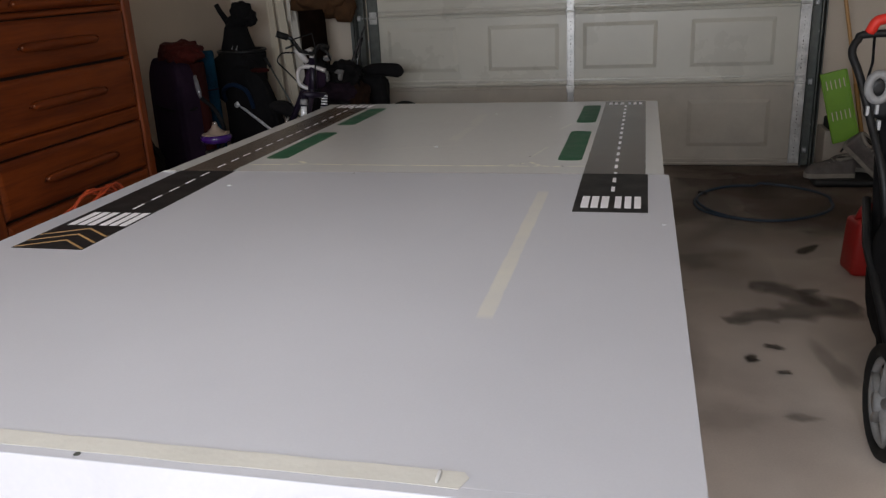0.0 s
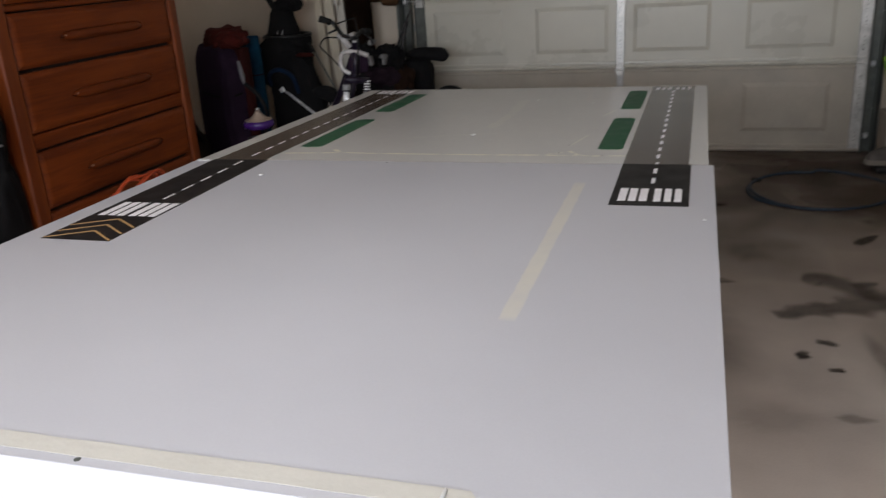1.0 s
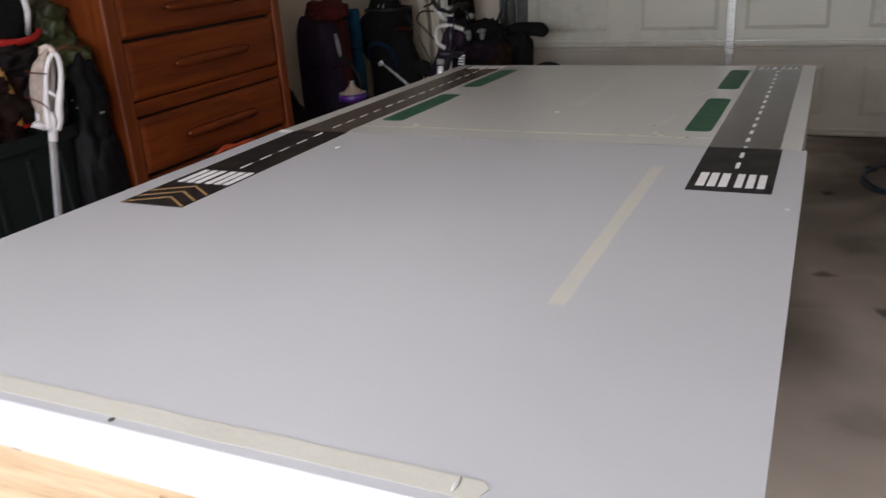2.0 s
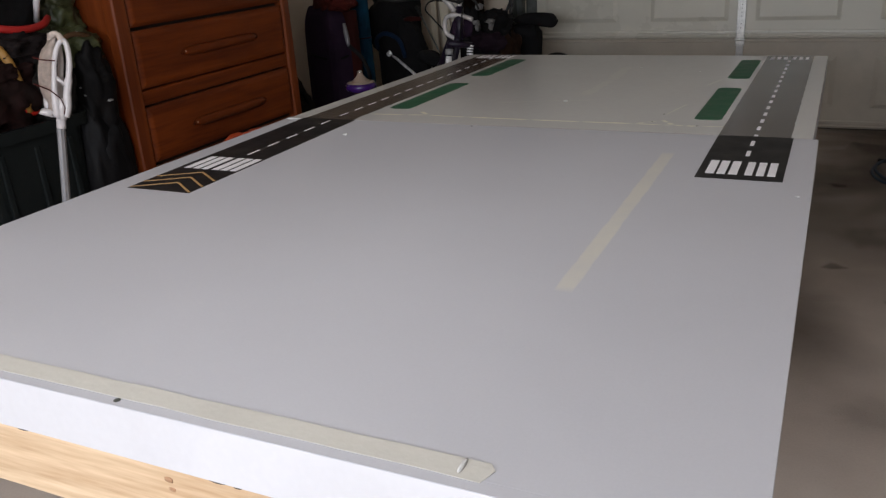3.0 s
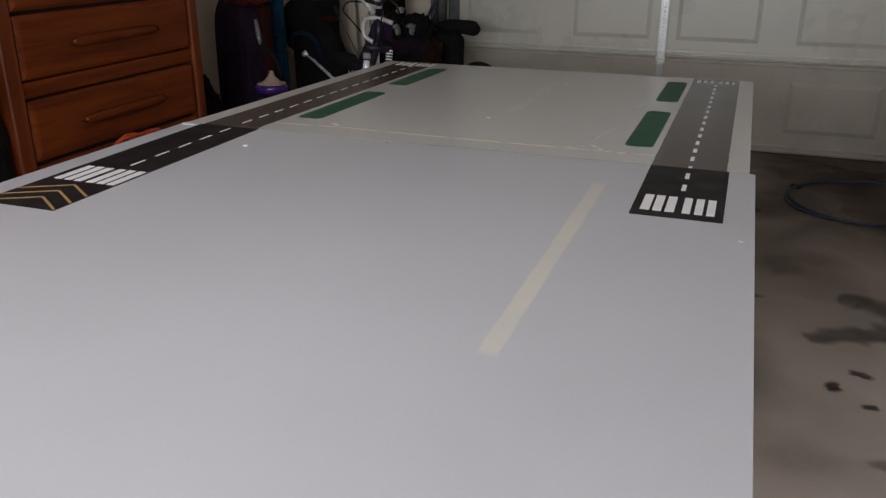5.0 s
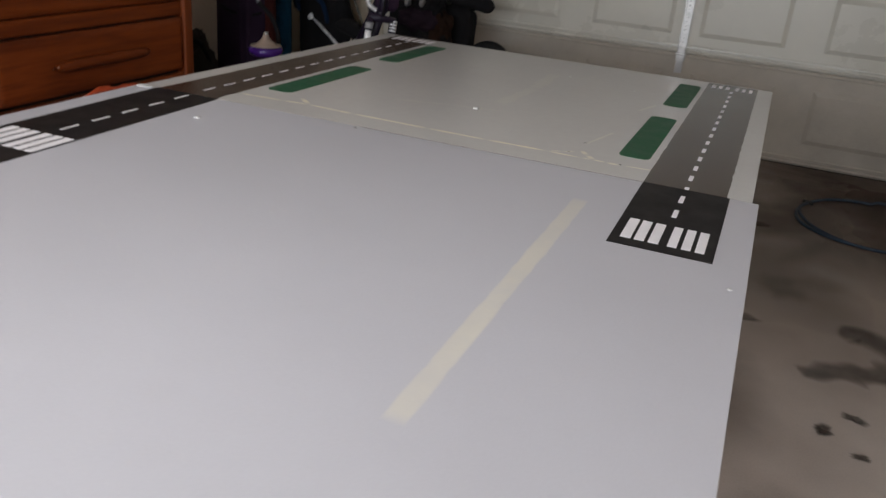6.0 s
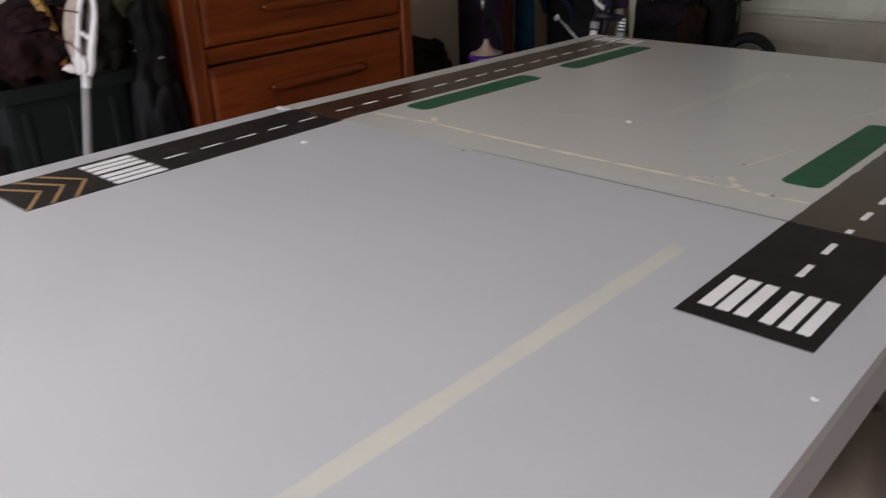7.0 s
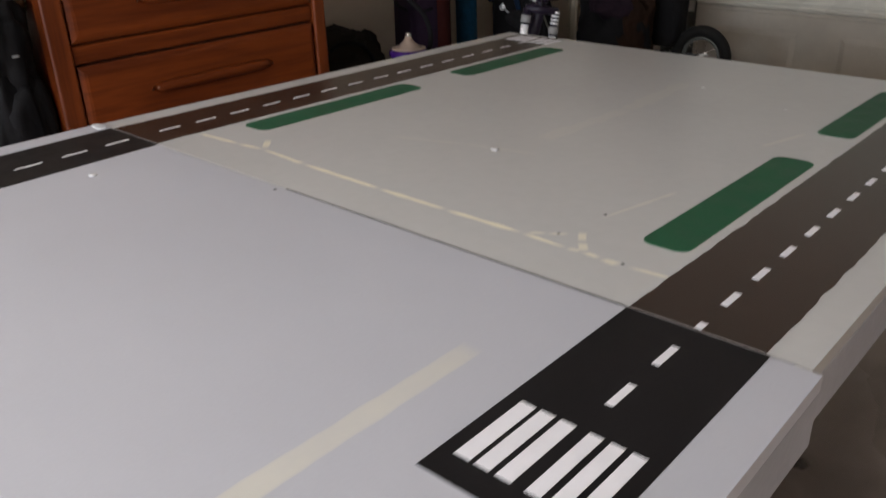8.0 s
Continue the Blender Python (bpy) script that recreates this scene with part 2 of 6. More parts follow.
M_CEIL = mat("white_ceiling_paint", (0.68, 0.66, 0.62), 0.85, var=0.06, scale=1.2, fine=130, bump=0.3)
M_DOOR = mat("off_white_door_steel", (0.57, 0.545, 0.475), 0.30, var=0.07, scale=1.8, fine=320, bump=0.08, dist=0.0006)
# Darker, browner copy of the door steel; bottom section's shade is in its colour.
M_DOOR_LOW = mat("shaded_door_steel", (0.405, 0.362, 0.305), 0.6, var=0.16, scale=3.0, fine=220, bump=0.15, dist=0.0006)
M_GALV = mat("galvanised_steel", (0.50, 0.49, 0.475), 0.42, metal=0.8, var=0.35, scale=11, bump=0.4)
M_TRACK = mat("dull_track_steel", (0.12, 0.125, 0.115), 0.5, metal=0.6, var=0.3, scale=18, bump=0.2)
M_RUBBER = mat("black_rubber", (0.010, 0.0095, 0.009), 0.75, var=0.3, scale=20, bump=0.3, spec=0.25)
M_BLACKPL = mat("black_plastic", (0.0115, 0.011, 0.0115), 0.45, var=0.3, scale=15, bump=0.15, spec=0.35)
M_BLACKFAB = mat("black_fabric", (0.0095, 0.0088, 0.0095), 0.9, var=0.4, scale=9, fine=320, bump=0.5, spec=0.12)
M_BIN = mat("dark_green_black_bin_plastic", (0.0085, 0.0105, 0.0105), 0.55, var=0.3, scale=5, bump=0.2, spec=0.15)
M_SACK = mat("black_bin_liner", (0.0052, 0.0046, 0.0052), 0.6, var=0.3, scale=14, bump=0.3, spec=0.14)
M_BLUEBIN = mat("blue_bin_plastic", (0.015, 0.06, 0.27), 0.45, var=0.15, scale=6, bump=0.15)
M_NAVY = mat("navy_nylon", (0.020, 0.0105, 0.022), 0.8, var=0.45, scale=6, fine=300, bump=0.4, spec=0.10)
M_MAROON = mat("maroon_cloth", (0.055, 0.007, 0.005), 0.85, var=0.4, scale=8, fine=260, bump=0.4, spec=0.2)
M_BLUE = mat("blue_foam", (0.005, 0.038, 0.075), 0.8, var=0.5, scale=9, bump=0.3, spec=0.12)
M_STRAPBLUE = mat("dark_blue_webbing", (0.006, 0.017, 0.042), 0.8, var=0.4, scale=12, bump=0.4, spec=0.15)
M_PURPLE = mat("purple_plastic", (0.040, 0.010, 0.115), 0.22, var=0.3, scale=12, bump=0.05)
M_CREAM = mat("cream_plastic", (0.30, 0.22, 0.17), 0.4, var=0.1, scale=12, bump=0.05)
M_CLEAR = mat("smoky_clear_plastic", (0.10, 0.095, 0.105), 0.10, var=0.3, scale=20, bump=0.1, spec=0.9, dist=0.004)
M_CHROME = mat("chrome", (0.80, 0.80, 0.82), 0.12, metal=1.0, var=0.08, scale=30, bump=0.0)
# Pale and barely metallic, so bright glints on metal are in its colour.
M_SILVER = mat("pale_glint_silver", (0.90, 0.90, 0.92), 0.25, metal=0.25, var=0.1, scale=30, bump=0.05)
M_BIKEWHITE = mat("white_bike_paint", (0.46, 0.43, 0.42), 0.28, var=0.2, scale=14, bump=0.0)
M_BIKEBLACK = mat("black_bike_paint", (0.02, 0.018, 0.022), 0.3, var=0.2, scale=14, bump=0.0)
M_BIKEVIOLET = mat("violet_bike_paint", (0.014, 0.009, 0.020), 0.4, var=0.2, scale=14, bump=0.0, spec=0.3)
M_TRIM = mat("cream_trim_board", (0.66, 0.58, 0.46), 0.55, var=0.08, scale=5, bump=0.15)
M_TRIMWHITE = mat("white_trim_board", (0.60, 0.55, 0.48), 0.6, var=0.08, scale=4, bump=0.15)
M_DUFFEL = mat("dark_grey_canvas", (0.017, 0.013, 0.010), 0.9, var=0.45, scale=9, fine=260, bump=0.5, spec=0.15)
M_PLUM = mat("dark_plum_cloth", (0.018, 0.0105, 0.016), 0.9, var=0.4, scale=9, fine=240, bump=0.5, spec=0.1)
M_RUG = mat("dark_brown_rug", (0.022, 0.011, 0.007), 0.95, var=0.35, scale=10, fine=240, bump=0.8, spec=0.1, dist=0.004)
M_BROWNCLOTH = mat("brown_suede", (0.075, 0.036, 0.016), 0.9, var=0.4, scale=9, fine=200, bump=0.5, spec=0.2)
M_CORD = mat("orange_cord", (0.48, 0.065, 0.018), 0.5, var=0.15, scale=20, bump=0.1)
M_HOSE = mat("blue_hose", (0.018, 0.034, 0.056), 0.6, var=0.3, scale=14, bump=0.1)
M_RED = mat("red_plastic", (0.32, 0.011, 0.009), 0.42, var=0.15, scale=8, bump=0.15)
M_REDBRIGHT = mat("bright_red_foam", (0.72, 0.030, 0.016), 0.5, var=0.1, scale=14, bump=0.1)
M_LIME = mat("lime_green_plastic", (0.17, 0.36, 0.012), 0.45, var=0.12, scale=7, bump=0.1)
M_TOY = mat("olive_yellow_plastic", (0.16, 0.14, 0.018), 0.55, var=0.3, scale=18, bump=0.2)
M_HANDLE = wood("broom_handle_wood", (0.34, 0.16, 0.06), (0.52, 0.29, 0.11), 0.5, along=2)
M_SHOE = mat("grey_shoe_leather", (0.105, 0.088, 0.080), 0.6, var=0.45, scale=14, fine=150, bump=0.3)
M_RINGGREY = mat("dull_grey_plastic", (0.24, 0.235, 0.235), 0.5, var=0.25, scale=20, bump=0.1)
M_MAROONDARK = mat("dark_maroon_foam", (0.028, 0.004, 0.003), 0.85, var=0.4, scale=8, fine=260, bump=0.4, spec=0.15)
M_SOLE = mat("off_white_sole", (0.25, 0.222, 0.19), 0.65, var=0.25, scale=20, bump=0.3)
M_GREYPL = mat("light_grey_plastic", (0.50, 0.50, 0.51), 0.4, var=0.12, scale=14, bump=0.05)
M_LAX = mat("white_lacrosse_plastic", (0.60, 0.56, 0.57), 0.35, var=0.08, scale=16, bump=0.05)
M_NET = mat("cream_mesh_pocket", (0.58, 0.48, 0.425), 0.85, var=0.25, scale=40, bump=0.4)
M_SHAFT = mat("brushed_grey_shaft", (0.26, 0.25, 0.26), 0.45, metal=0.3, var=0.1, scale=20, bump=0.05)
M_OLIVE = mat("olive_green_bag", (0.020, 0.022, 0.007), 0.5, var=0.7, scale=9, bump=0.3, col2=(0.060, 0.068, 0.022))
M_DARKRED = mat("dark_red_cloth", (0.030, 0.0045, 0.004), 0.85, var=0.5, scale=8, bump=0.4, col2=(0.011, 0.006, 0.005), spec=0.15)
M_YELLOW = mat("yellow_foam", (0.30, 0.15, 0.03), 0.6, var=0.2, scale=12, bump=0.2)


def concrete():
    m, n, l, p = tree("garage_concrete")
    co = n.new("ShaderNodeTexCoord")
    big, mid, fine = (n.new("ShaderNodeTexNoise") for _ in range(3))
    for t, s, d in ((big, 0.9, 5), (mid, 5.0, 6), (fine, 140.0, 3)):
        t.inputs["Scale"].default_value, t.inputs["Detail"].default_value = s, d
        l.new(co.outputs["Object"], t.inputs["Vector"])
    a = n.new("ShaderNodeMath")
    a.operation = 'MULTIPLY_ADD'
    a.inputs[1].default_value = 0.32
    l.new(mid.outputs["Fac"], a.inputs[0])
    l.new(big.outputs["Fac"], a.inputs[2])
    a2 = n.new("ShaderNodeMath")
    a2.operation = 'MULTIPLY_ADD'
    a2.inputs[1].default_value = 0.18
    l.new(fine.outputs["Fac"], a2.inputs[0])
    l.new(a.outputs[0], a2.inputs[2])
    ramp = n.new("ShaderNodeValToRGB")
    ramp.color_ramp.elements[0].position, ramp.color_ramp.elements[1].position = 0.45, 1.0
    ramp.color_ramp.elements[0].color, ramp.color_ramp.elements[1].color = (0.365, 0.300, 0.254, 1), (0.615, 0.528, 0.460, 1)
    l.new(a2.outputs[0], ramp.inputs[0])
    l.new(ramp.outputs[0], p.inputs["Base Color"])
    p.inputs["Roughness"].default_value = 0.7
    b = n.new("ShaderNodeBump")
    b.inputs["Strength"].default_value, b.inputs["Distance"].default_value = 0.3, 0.002
    l.new(fine.outputs["Fac"], b.inputs["Height"])
    l.new(b.outputs[0], p.inputs["Normal"])
    return m


M_CONCRETE = concrete()
M_OIL = film("oil_stain", (0.040, 0.026, 0.019), 0.5, 0.80, scale=7, low=-0.05, high=0.60)
# Brown film for floor grime, also carrying shade in its colour.
M_GRIME_SHADE = film("brown_grime_and_shade", (0.058, 0.029, 0.016), 0.65, 0.95, scale=1.2, low=-0.3, high=0.8)
M_GROUND = mat("driveway_concrete", (0.36, 0.35, 0.33), 0.85, var=0.15, scale=1.5, bump=0.3)

# ---- the garage shell ----
XL, XR, YB, YF, CEIL, T = -2.58, 2.75, -4.45, 4.13, 2.60, 0.14
floor = part("floor", boxes((XL - T, XR + T, YB - T, YF + T, -0.12, 0.0)), M_CONCRETE)
tagged(floor, "worn grey-brown concrete garage floor with oil stains", "floor", kind="structure")
ob = part("ground", boxes((-400, 400, -400, 400, -0.30, -0.13)), M_GROUND)
tagged(ob, "pale concrete ground outside the garage", "ground", kind="structure")
ob = part("ceiling", boxes((XL - T, XR + T, YB - T, YF + T, CEIL, CEIL + 0.12)), M_CEIL)
tagged(ob, "plain white garage ceiling", "ceiling", kind="structure")
ob = part("wall_west", boxes((XL - T, XL, YB - T, YF + T, 0, CEIL)), M_WALL)
tagged(ob, "beige painted garage side wall", "wall", kind="structure")
ob = part("wall_east", boxes((XR, XR + T, YB - T, YF + T, 0, CEIL)), M_WALL)
tagged(ob, "beige painted garage side wall", "wall", kind="structure")
DX0, DX1, DTOP = -1.40, 1.795, 2.22
ob = part("wall_north", boxes((XL, DX0 + 0.04, YF, YF + T, 0, CEIL), (DX1 - 0.04, XR, YF, YF + T, 0, CEIL), (DX0 + 0.04, DX1 - 0.04, YF, YF + T, DTOP - 0.03, CEIL)), M_WALL)
tagged(ob, "beige painted wall round the garage door", "wall", kind="structure")
ob = part("wall_south", boxes((XL, DOORWAY[0], YB - T, YB, 0, CEIL), (DOORWAY[1], XR, YB - T, YB, 0, CEIL), (DOORWAY[0], DOORWAY[1], YB - T, YB, DOORWAY[2], CEIL)), M_WALL)
tagged(ob, "beige back wall with a wide open doorway", "wall", kind="structure")


def stain(name, centre, rx, ry, turn, seed, cover=1.0, rings=6, n=40, material=M_OIL):
    """A thin irregular oil stain, or patch of grime and painted shade, fading towards its rim."""
    bm = bmesh.new()
    lay = bm.verts.layers.float.new("cover")
    c = bm.verts.new((0, 0, 0))
    c[lay] = cover
    prev = None
    for i in range(1, rings + 1):
        f = i / rings
        ring = []
        for k in range(n):
            a = k * math.tau / n
            d = Vector((math.cos(a), math.sin(a), 0))
            w = 1.0 + 0.45 * noise.noise(d * 1.3 + Vector((seed * 3.7, seed, 0))) + 0.3 * noise.noise(d * 3.5 + Vector((seed, seed * 2.3, 4)))
            v = bm.verts.new((d.x * rx * w * f, d.y * ry * w * f, 0))
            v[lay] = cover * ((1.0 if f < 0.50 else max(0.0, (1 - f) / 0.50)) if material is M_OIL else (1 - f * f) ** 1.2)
            ring.append(v)
        for k in range(n):
            if prev is None:
                bm.faces.new((c, ring[k], ring[(k + 1) % n]))
            else:
                bm.faces.new((prev[k], ring[k], ring[(k + 1) % n], prev[(k + 1) % n]))
        prev = ring
    ob = part(name, bm, material, floor)
    ob.matrix_basis = pose(centre[0], centre[1], 0.0016 + 0.0004 * (seed % 7), 0, 0, turn)
    return ob


def smear(runs, cover, seed):
    """An oil smear along a bent line: (x, y, half width) for each run, its cover fading towards a ragged rim."""
    bm = bmesh.new()
    lay = bm.verts.layers.float.new("cover")
    knots = [Vector(p) for p in runs]
    line = []
    for p, q in zip(knots, knots[1:]):
        line += [p.lerp(q, k / 8) for k in range(8)]
    line.append(knots[-1])
    rows = []
    for i, p in enumerate(line):
        d = (line[min(i + 1, len(line) - 1)] - line[max(i - 1, 0)]).to_2d().normalized()
        row = []
        for k in range(-5, 6):
            f = k / 5
            w = p.z * (1 + 0.50 * noise.noise(Vector((p.x * 16, p.y * 16, seed + (4 if k > 0 else 0)))))
            v = bm.verts.new((p.x - d.y * w * f, p.y + d.x * w * f, 0))
            v[lay] = cover * min(1.0, (1 - abs(f)) / 0.55) * min(1.0, i / 3, (len(line) - 1 - i) / 3)
            row.append(v)
        rows.append(row)
    for ra, rb in zip(rows, rows[1:]):
        for k in range(10):
            bm.faces.new((ra[k], ra[k + 1], rb[k + 1], rb[k]))
    ob = part("oil_stain", bm, M_OIL, floor)
    ob.matrix_basis = pose(0, 0, 0.0012 + 0.0005 * (seed % 5))


smear([(1.045, 1.165, 0.045), (1.09, 1.185, 0.062), (1.16, 1.225, 0.070), (1.235, 1.268, 0.088), (1.33, 1.283, 0.108), (1.42, 1.330, 0.135), (1.50, 1.370, 0.158), (1.58, 1.410, 0.135), (1.635, 1.43, 0.05)], 0.62, 1)
smear([(1.19, 1.625, 0.050), (1.235, 1.612, 0.085), (1.29, 1.600, 0.115), (1.35, 1.540, 0.105), (1.405, 1.490, 0.085), (1.46, 1.420, 0.060), (1.50, 1.375, 0.03)], 0.62, 2)
smear([(1.385, 1.535, 0.030), (1.43, 1.550, 0.042), (1.475, 1.565, 0.036), (1.505, 1.575, 0.015)], 0.5, 3)
smear([(1.485, 2.075, 0.022), (1.52, 2.125, 0.042), (1.565, 2.185, 0.034), (1.615, 2.245, 0.012)], 1.0, 4)
# Oil spots; the narrow band at (1.41, 0.79) paints in the stroller's shadow.
for i, (cx, cy, rx, ry, turn, cov) in enumerate((
        (1.121, 0.818, 0.034, 0.040, 0, 1.1), (1.215, 0.934, 0.042, 0.032, -25, 0.9), (1.227, 0.714, 0.034, 0.024, 0, 0.9), (1.603, 2.457, 0.055, 0.045, 0, 0.4),
        (1.23, 0.384, 0.07, 0.03, 0, 0.4), (0.86, 2.72, 0.06, 0.05, 0, 0.7), (0.85, 1.52, 0.05, 0.04, 10, 0.5), (0.489, 1.044, 0.030, 0.026, 0, 1.0),
        (1.15, 2.05, 0.16, 0.10, 30, 0.12), (1.41, 0.79, 0.060, 0.24, 10, 0.30), (1.0, 0.35, 0.15, 0.10, 20, 0.15), (0.98, 1.90, 0.10, 0.16, 10, 0.20))):
    stain("oil_stain", (cx, cy), rx, ry, turn, i + 2, cov)
# Grime patches; those under table and stroller darken the floor for shade.
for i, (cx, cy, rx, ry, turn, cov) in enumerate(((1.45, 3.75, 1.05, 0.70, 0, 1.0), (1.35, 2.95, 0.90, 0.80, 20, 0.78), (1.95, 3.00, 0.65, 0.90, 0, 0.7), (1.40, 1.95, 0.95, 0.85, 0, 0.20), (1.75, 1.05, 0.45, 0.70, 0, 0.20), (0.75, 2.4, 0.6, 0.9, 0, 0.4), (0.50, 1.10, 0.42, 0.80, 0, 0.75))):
    stain("grime_and_shade", (cx, cy), rx, ry, turn, i + 30, cov, 8, 40, M_GRIME_SHADE)

# ---- garage door ----
YD = 4.05
JOINTS = (0.004, 0.61, 1.15, 1.69, 2.22)
PANELS = ((-1.265, -0.69), (-0.48, 0.085), (0.228, 0.79), (0.99, 1.59))
door = thing("garage_door", pose(0, 0, 0), "closed off-white sectional garage door with raised panels", "garage door")


def door_section(z0, z1, z_in0, z_in1):
    bm = bmesh.new()
    xs = sorted({DX0, DX1, *[x for p in PANELS for x in p]})
    prof = ((z0 + 0.001, 0.004), (z0 + 0.009, -0.007), (z0 + 0.018, -0.010), (z0 + 0.025, 0.002), (z0 + 0.036, 0.002), (z0 + 0.043, -0.008), (z0 + 0.051, -0.007), (z0 + 0.058, 0.0),
            (z_in0, 0.0), (z_in1, 0.0), (z1 - 0.026, 0.0), (z1 - 0.018, -0.004), (z1 - 0.001, 0.004))
    grid = [[bm.verts.new((x, YD + d, z)) for z, d in prof] for x in xs]
    panels = []
    for i in range(len(xs) - 1):
        for j in range(len(prof) - 1):
            f = bm.faces.new((grid[i][j], grid[i + 1][j], grid[i + 1][j + 1], grid[i][j + 1]))
            if j == 8 and any(abs(xs[i] - p[0]) < 1e-6 for p in PANELS):
                panels.append(f)
    bmesh.ops.inset_individual(bm, faces=panels, thickness=0.016, depth=-0.012)
    bmesh.ops.inset_individual(bm, faces=panels, thickness=0.022, depth=0.0)
    bmesh.ops.inset_individual(bm, faces=panels, thickness=0.040, depth=0.011)
    edge = [e for e in bm.edges if e.is_boundary]
    ext = bmesh.ops.extrude_edge_only(bm, edges=edge)
    rim = [g for g in ext["geom"] if isinstance(g, bmesh.types.BMVert)]
    for v in rim:
        v.co.y = YD + 0.045
    bm.faces.ensure_lookup_table()
    bmesh.ops.contextual_create(bm, geom=[e for e in bm.edges if e.is_boundary])
    return bm


SECTIONS = []
# Bottom section takes the darker copy, standing in for its shade.
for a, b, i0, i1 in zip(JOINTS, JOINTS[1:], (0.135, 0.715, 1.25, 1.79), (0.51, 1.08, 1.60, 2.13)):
    SECTIONS.append(part("door_section", door_section(a, b, i0, i1), M_DOOR if a > 0.1 else M_DOOR_LOW, door, "" if a > 0.1 else "bottom section in darker steel for its shade"))
part("bottom_seal", boxes((DX0, DX1, YD + 0.006, YD + 0.04, 0.0, 0.010), bev=0.003), M_RUBBER, door, "black rubber bottom seal")


def stile(x0, x1, z0, z1):
    """A perforated galvanised stile."""
    bm = boxes((x0, x1, YD - 0.010, YD - 0.003, z0, z1), bev=0.002, seg=1)
    box(bm, x0, x0 + 0.006, YD - 0.024, YD - 0.004, z0, z1)
    box(bm, x1 - 0.006, x1, YD - 0.024, YD - 0.004, z0, z1)
    return bm


part("centre_stile", stile(0.128, 0.182, 0.615, DTOP), M_GALV, door, "galvanised steel centre strut")
# No real holes: dark patches on the struts paint their shade.
HOLES = bmesh.new()
for x, z0 in ((0.155, 0.66), (DX1 - 0.040, 0.09)):
    k = 0
    while z0 + 0.026 * k < DTOP - 0.05:
        z = z0 + 0.026 * k
        if min(abs(z - j) for j in JOINTS) > 0.055 and (k * 7) % 5 != 1:
            if k % 7 == 3:
                box(HOLES, x - 0.003, x + 0.003, YD - 0.0106, YD - 0.0098, z - 0.010, z + 0.005)
            else:
                box(HOLES, x - 0.0028, x + 0.0028, YD - 0.0106, YD - 0.0098, z - 0.0028, z + 0.0028)
        k += 1
part("strut_hole_shade", HOLES, M_DARKGAP, door, "dark raised patches painting the shade of punched holes")
part("end_stile", stile(DX1 - 0.075, DX1 - 0.005, 0.03, DTOP), M_GALV, door, "galvanised steel end strut")
# Same strut as the other end; darker steel puts its shade into the colour.
part("end_stile", stile(DX0 + 0.005, DX0 + 0.085, 0.03, DTOP), M_TRACK, door, "end strut in darker steel for its shade")
for z in (0.61, 1.15, 1.69):
    for x in (0.155, DX0 + 0.05, DX1 - 0.045):
        bm = boxes((x - 0.03, x + 0.03, YD - 0.030, YD - 0.012, z - 0.045, z - 0.006), (x - 0.028, x + 0.028, YD - 0.030, YD - 0.012, z + 0.006, z + 0.045), bev=0.003)
        tube(bm, [(x - 0.034, YD - 0.028, z), (x + 0.034, YD - 0.028, z)], 0.009, 10)
        for dx in (-0.018, 0.018):
            for dz in (-0.028, 0.028):
                lathe(bm, [(0.006, 0), (0.006, 0.005), (0.003, 0.007)], 8, Matrix.Translation((x + dx, YD - 0.030, z + dz)) @ pose(0, 0, 0, 90))
        part("hinge", bm, M_GALV, door, "galvanised hinge")
bm = boxes((0.132, 0.178, YD - 0.022, YD - 0.004, 0.485, 0.570), bev=0.004)
tube(bm, [(0.155, YD - 0.03, 0.52), (0.155, YD - 0.055, 0.53), (0.155, YD - 0.055, 0.50)], 0.006, 8)
part("lift_handle", bm, M_GREYPL, door, "grey lift handle bracket")
for x, s, flange in ((DX0 - 0.065, 1, 0.05), (DX1 + 0.040, -1, 0.012)):
    track = thing("door_track", pose(x, YD + 0.0, 0), "dull galvanised vertical track beside the garage door", "door track", "garage door tracks")
    bm = boxes((-0.035, 0.035, 0.045, 0.052, 0.0, DTOP), (-0.038, -0.031, -0.03, 0.05, 0.0, DTOP), bev=0.0015, seg=1)
    box(bm, 0.028, 0.036, -0.01, 0.05, 0.0, DTOP)
    part("rail", bm, M_TRACK, track)
    part("angle", boxes((-0.055 * s - 0.004, -0.055 * s + 0.004, -0.02, 0.075, 0, DTOP), (min(-0.055 * s, -0.055 * s - flange * s), max(-0.055 * s, -0.055 * s - flange * s), 0.066, 0.075, 0, DTOP)), M_TRACK, track)
    for z in (0.3, 0.95, 1.6):
        bm = boxes((-0.05, 0.05, 0.053, 0.065, z - 0.03, z + 0.03), bev=0.003)
        for dx in (-0.03, 0.03):
            lathe(bm, [(0.008, 0), (0.008, 0.008), (0.004, 0.010)], 8, Matrix.Translation((dx, 0.053, z)) @ pose(0, 0, 0, 90))
        part("bracket", bm, M_GALV, track)
    for z in (0.12, 0.61, 1.15, 1.69):
        bm = lathe(bmesh.new(), [(0.006, -0.02), (0.021, -0.02), (0.023, -0.014), (0.017, -0.008), (0.023, -0.002), (0.021, 0.004), (0.006, 0.004)], 18, pose(0, 0.012, z, 0, 90, 0))
        tube(bm, [(0, 0.012, z), (s * 0.075, 0.012, z)], 0.005, 8)
        part("roller", bm, M_GREYPL, track, "white nylon roller", smooth=True)

# ---- the model airfield table ----
H, W, YN, YE, SLOPE = 0.93, 0.757, -1.470, 1.448, 0.020
table = thing("model_airfield_table", pose(0, 0, 0), "large grey-painted plywood table with model runways, in two halves", "table")
bm = boxes((-W, W, YN, -0.0034, H - 0.020, H), bev=0.0006)
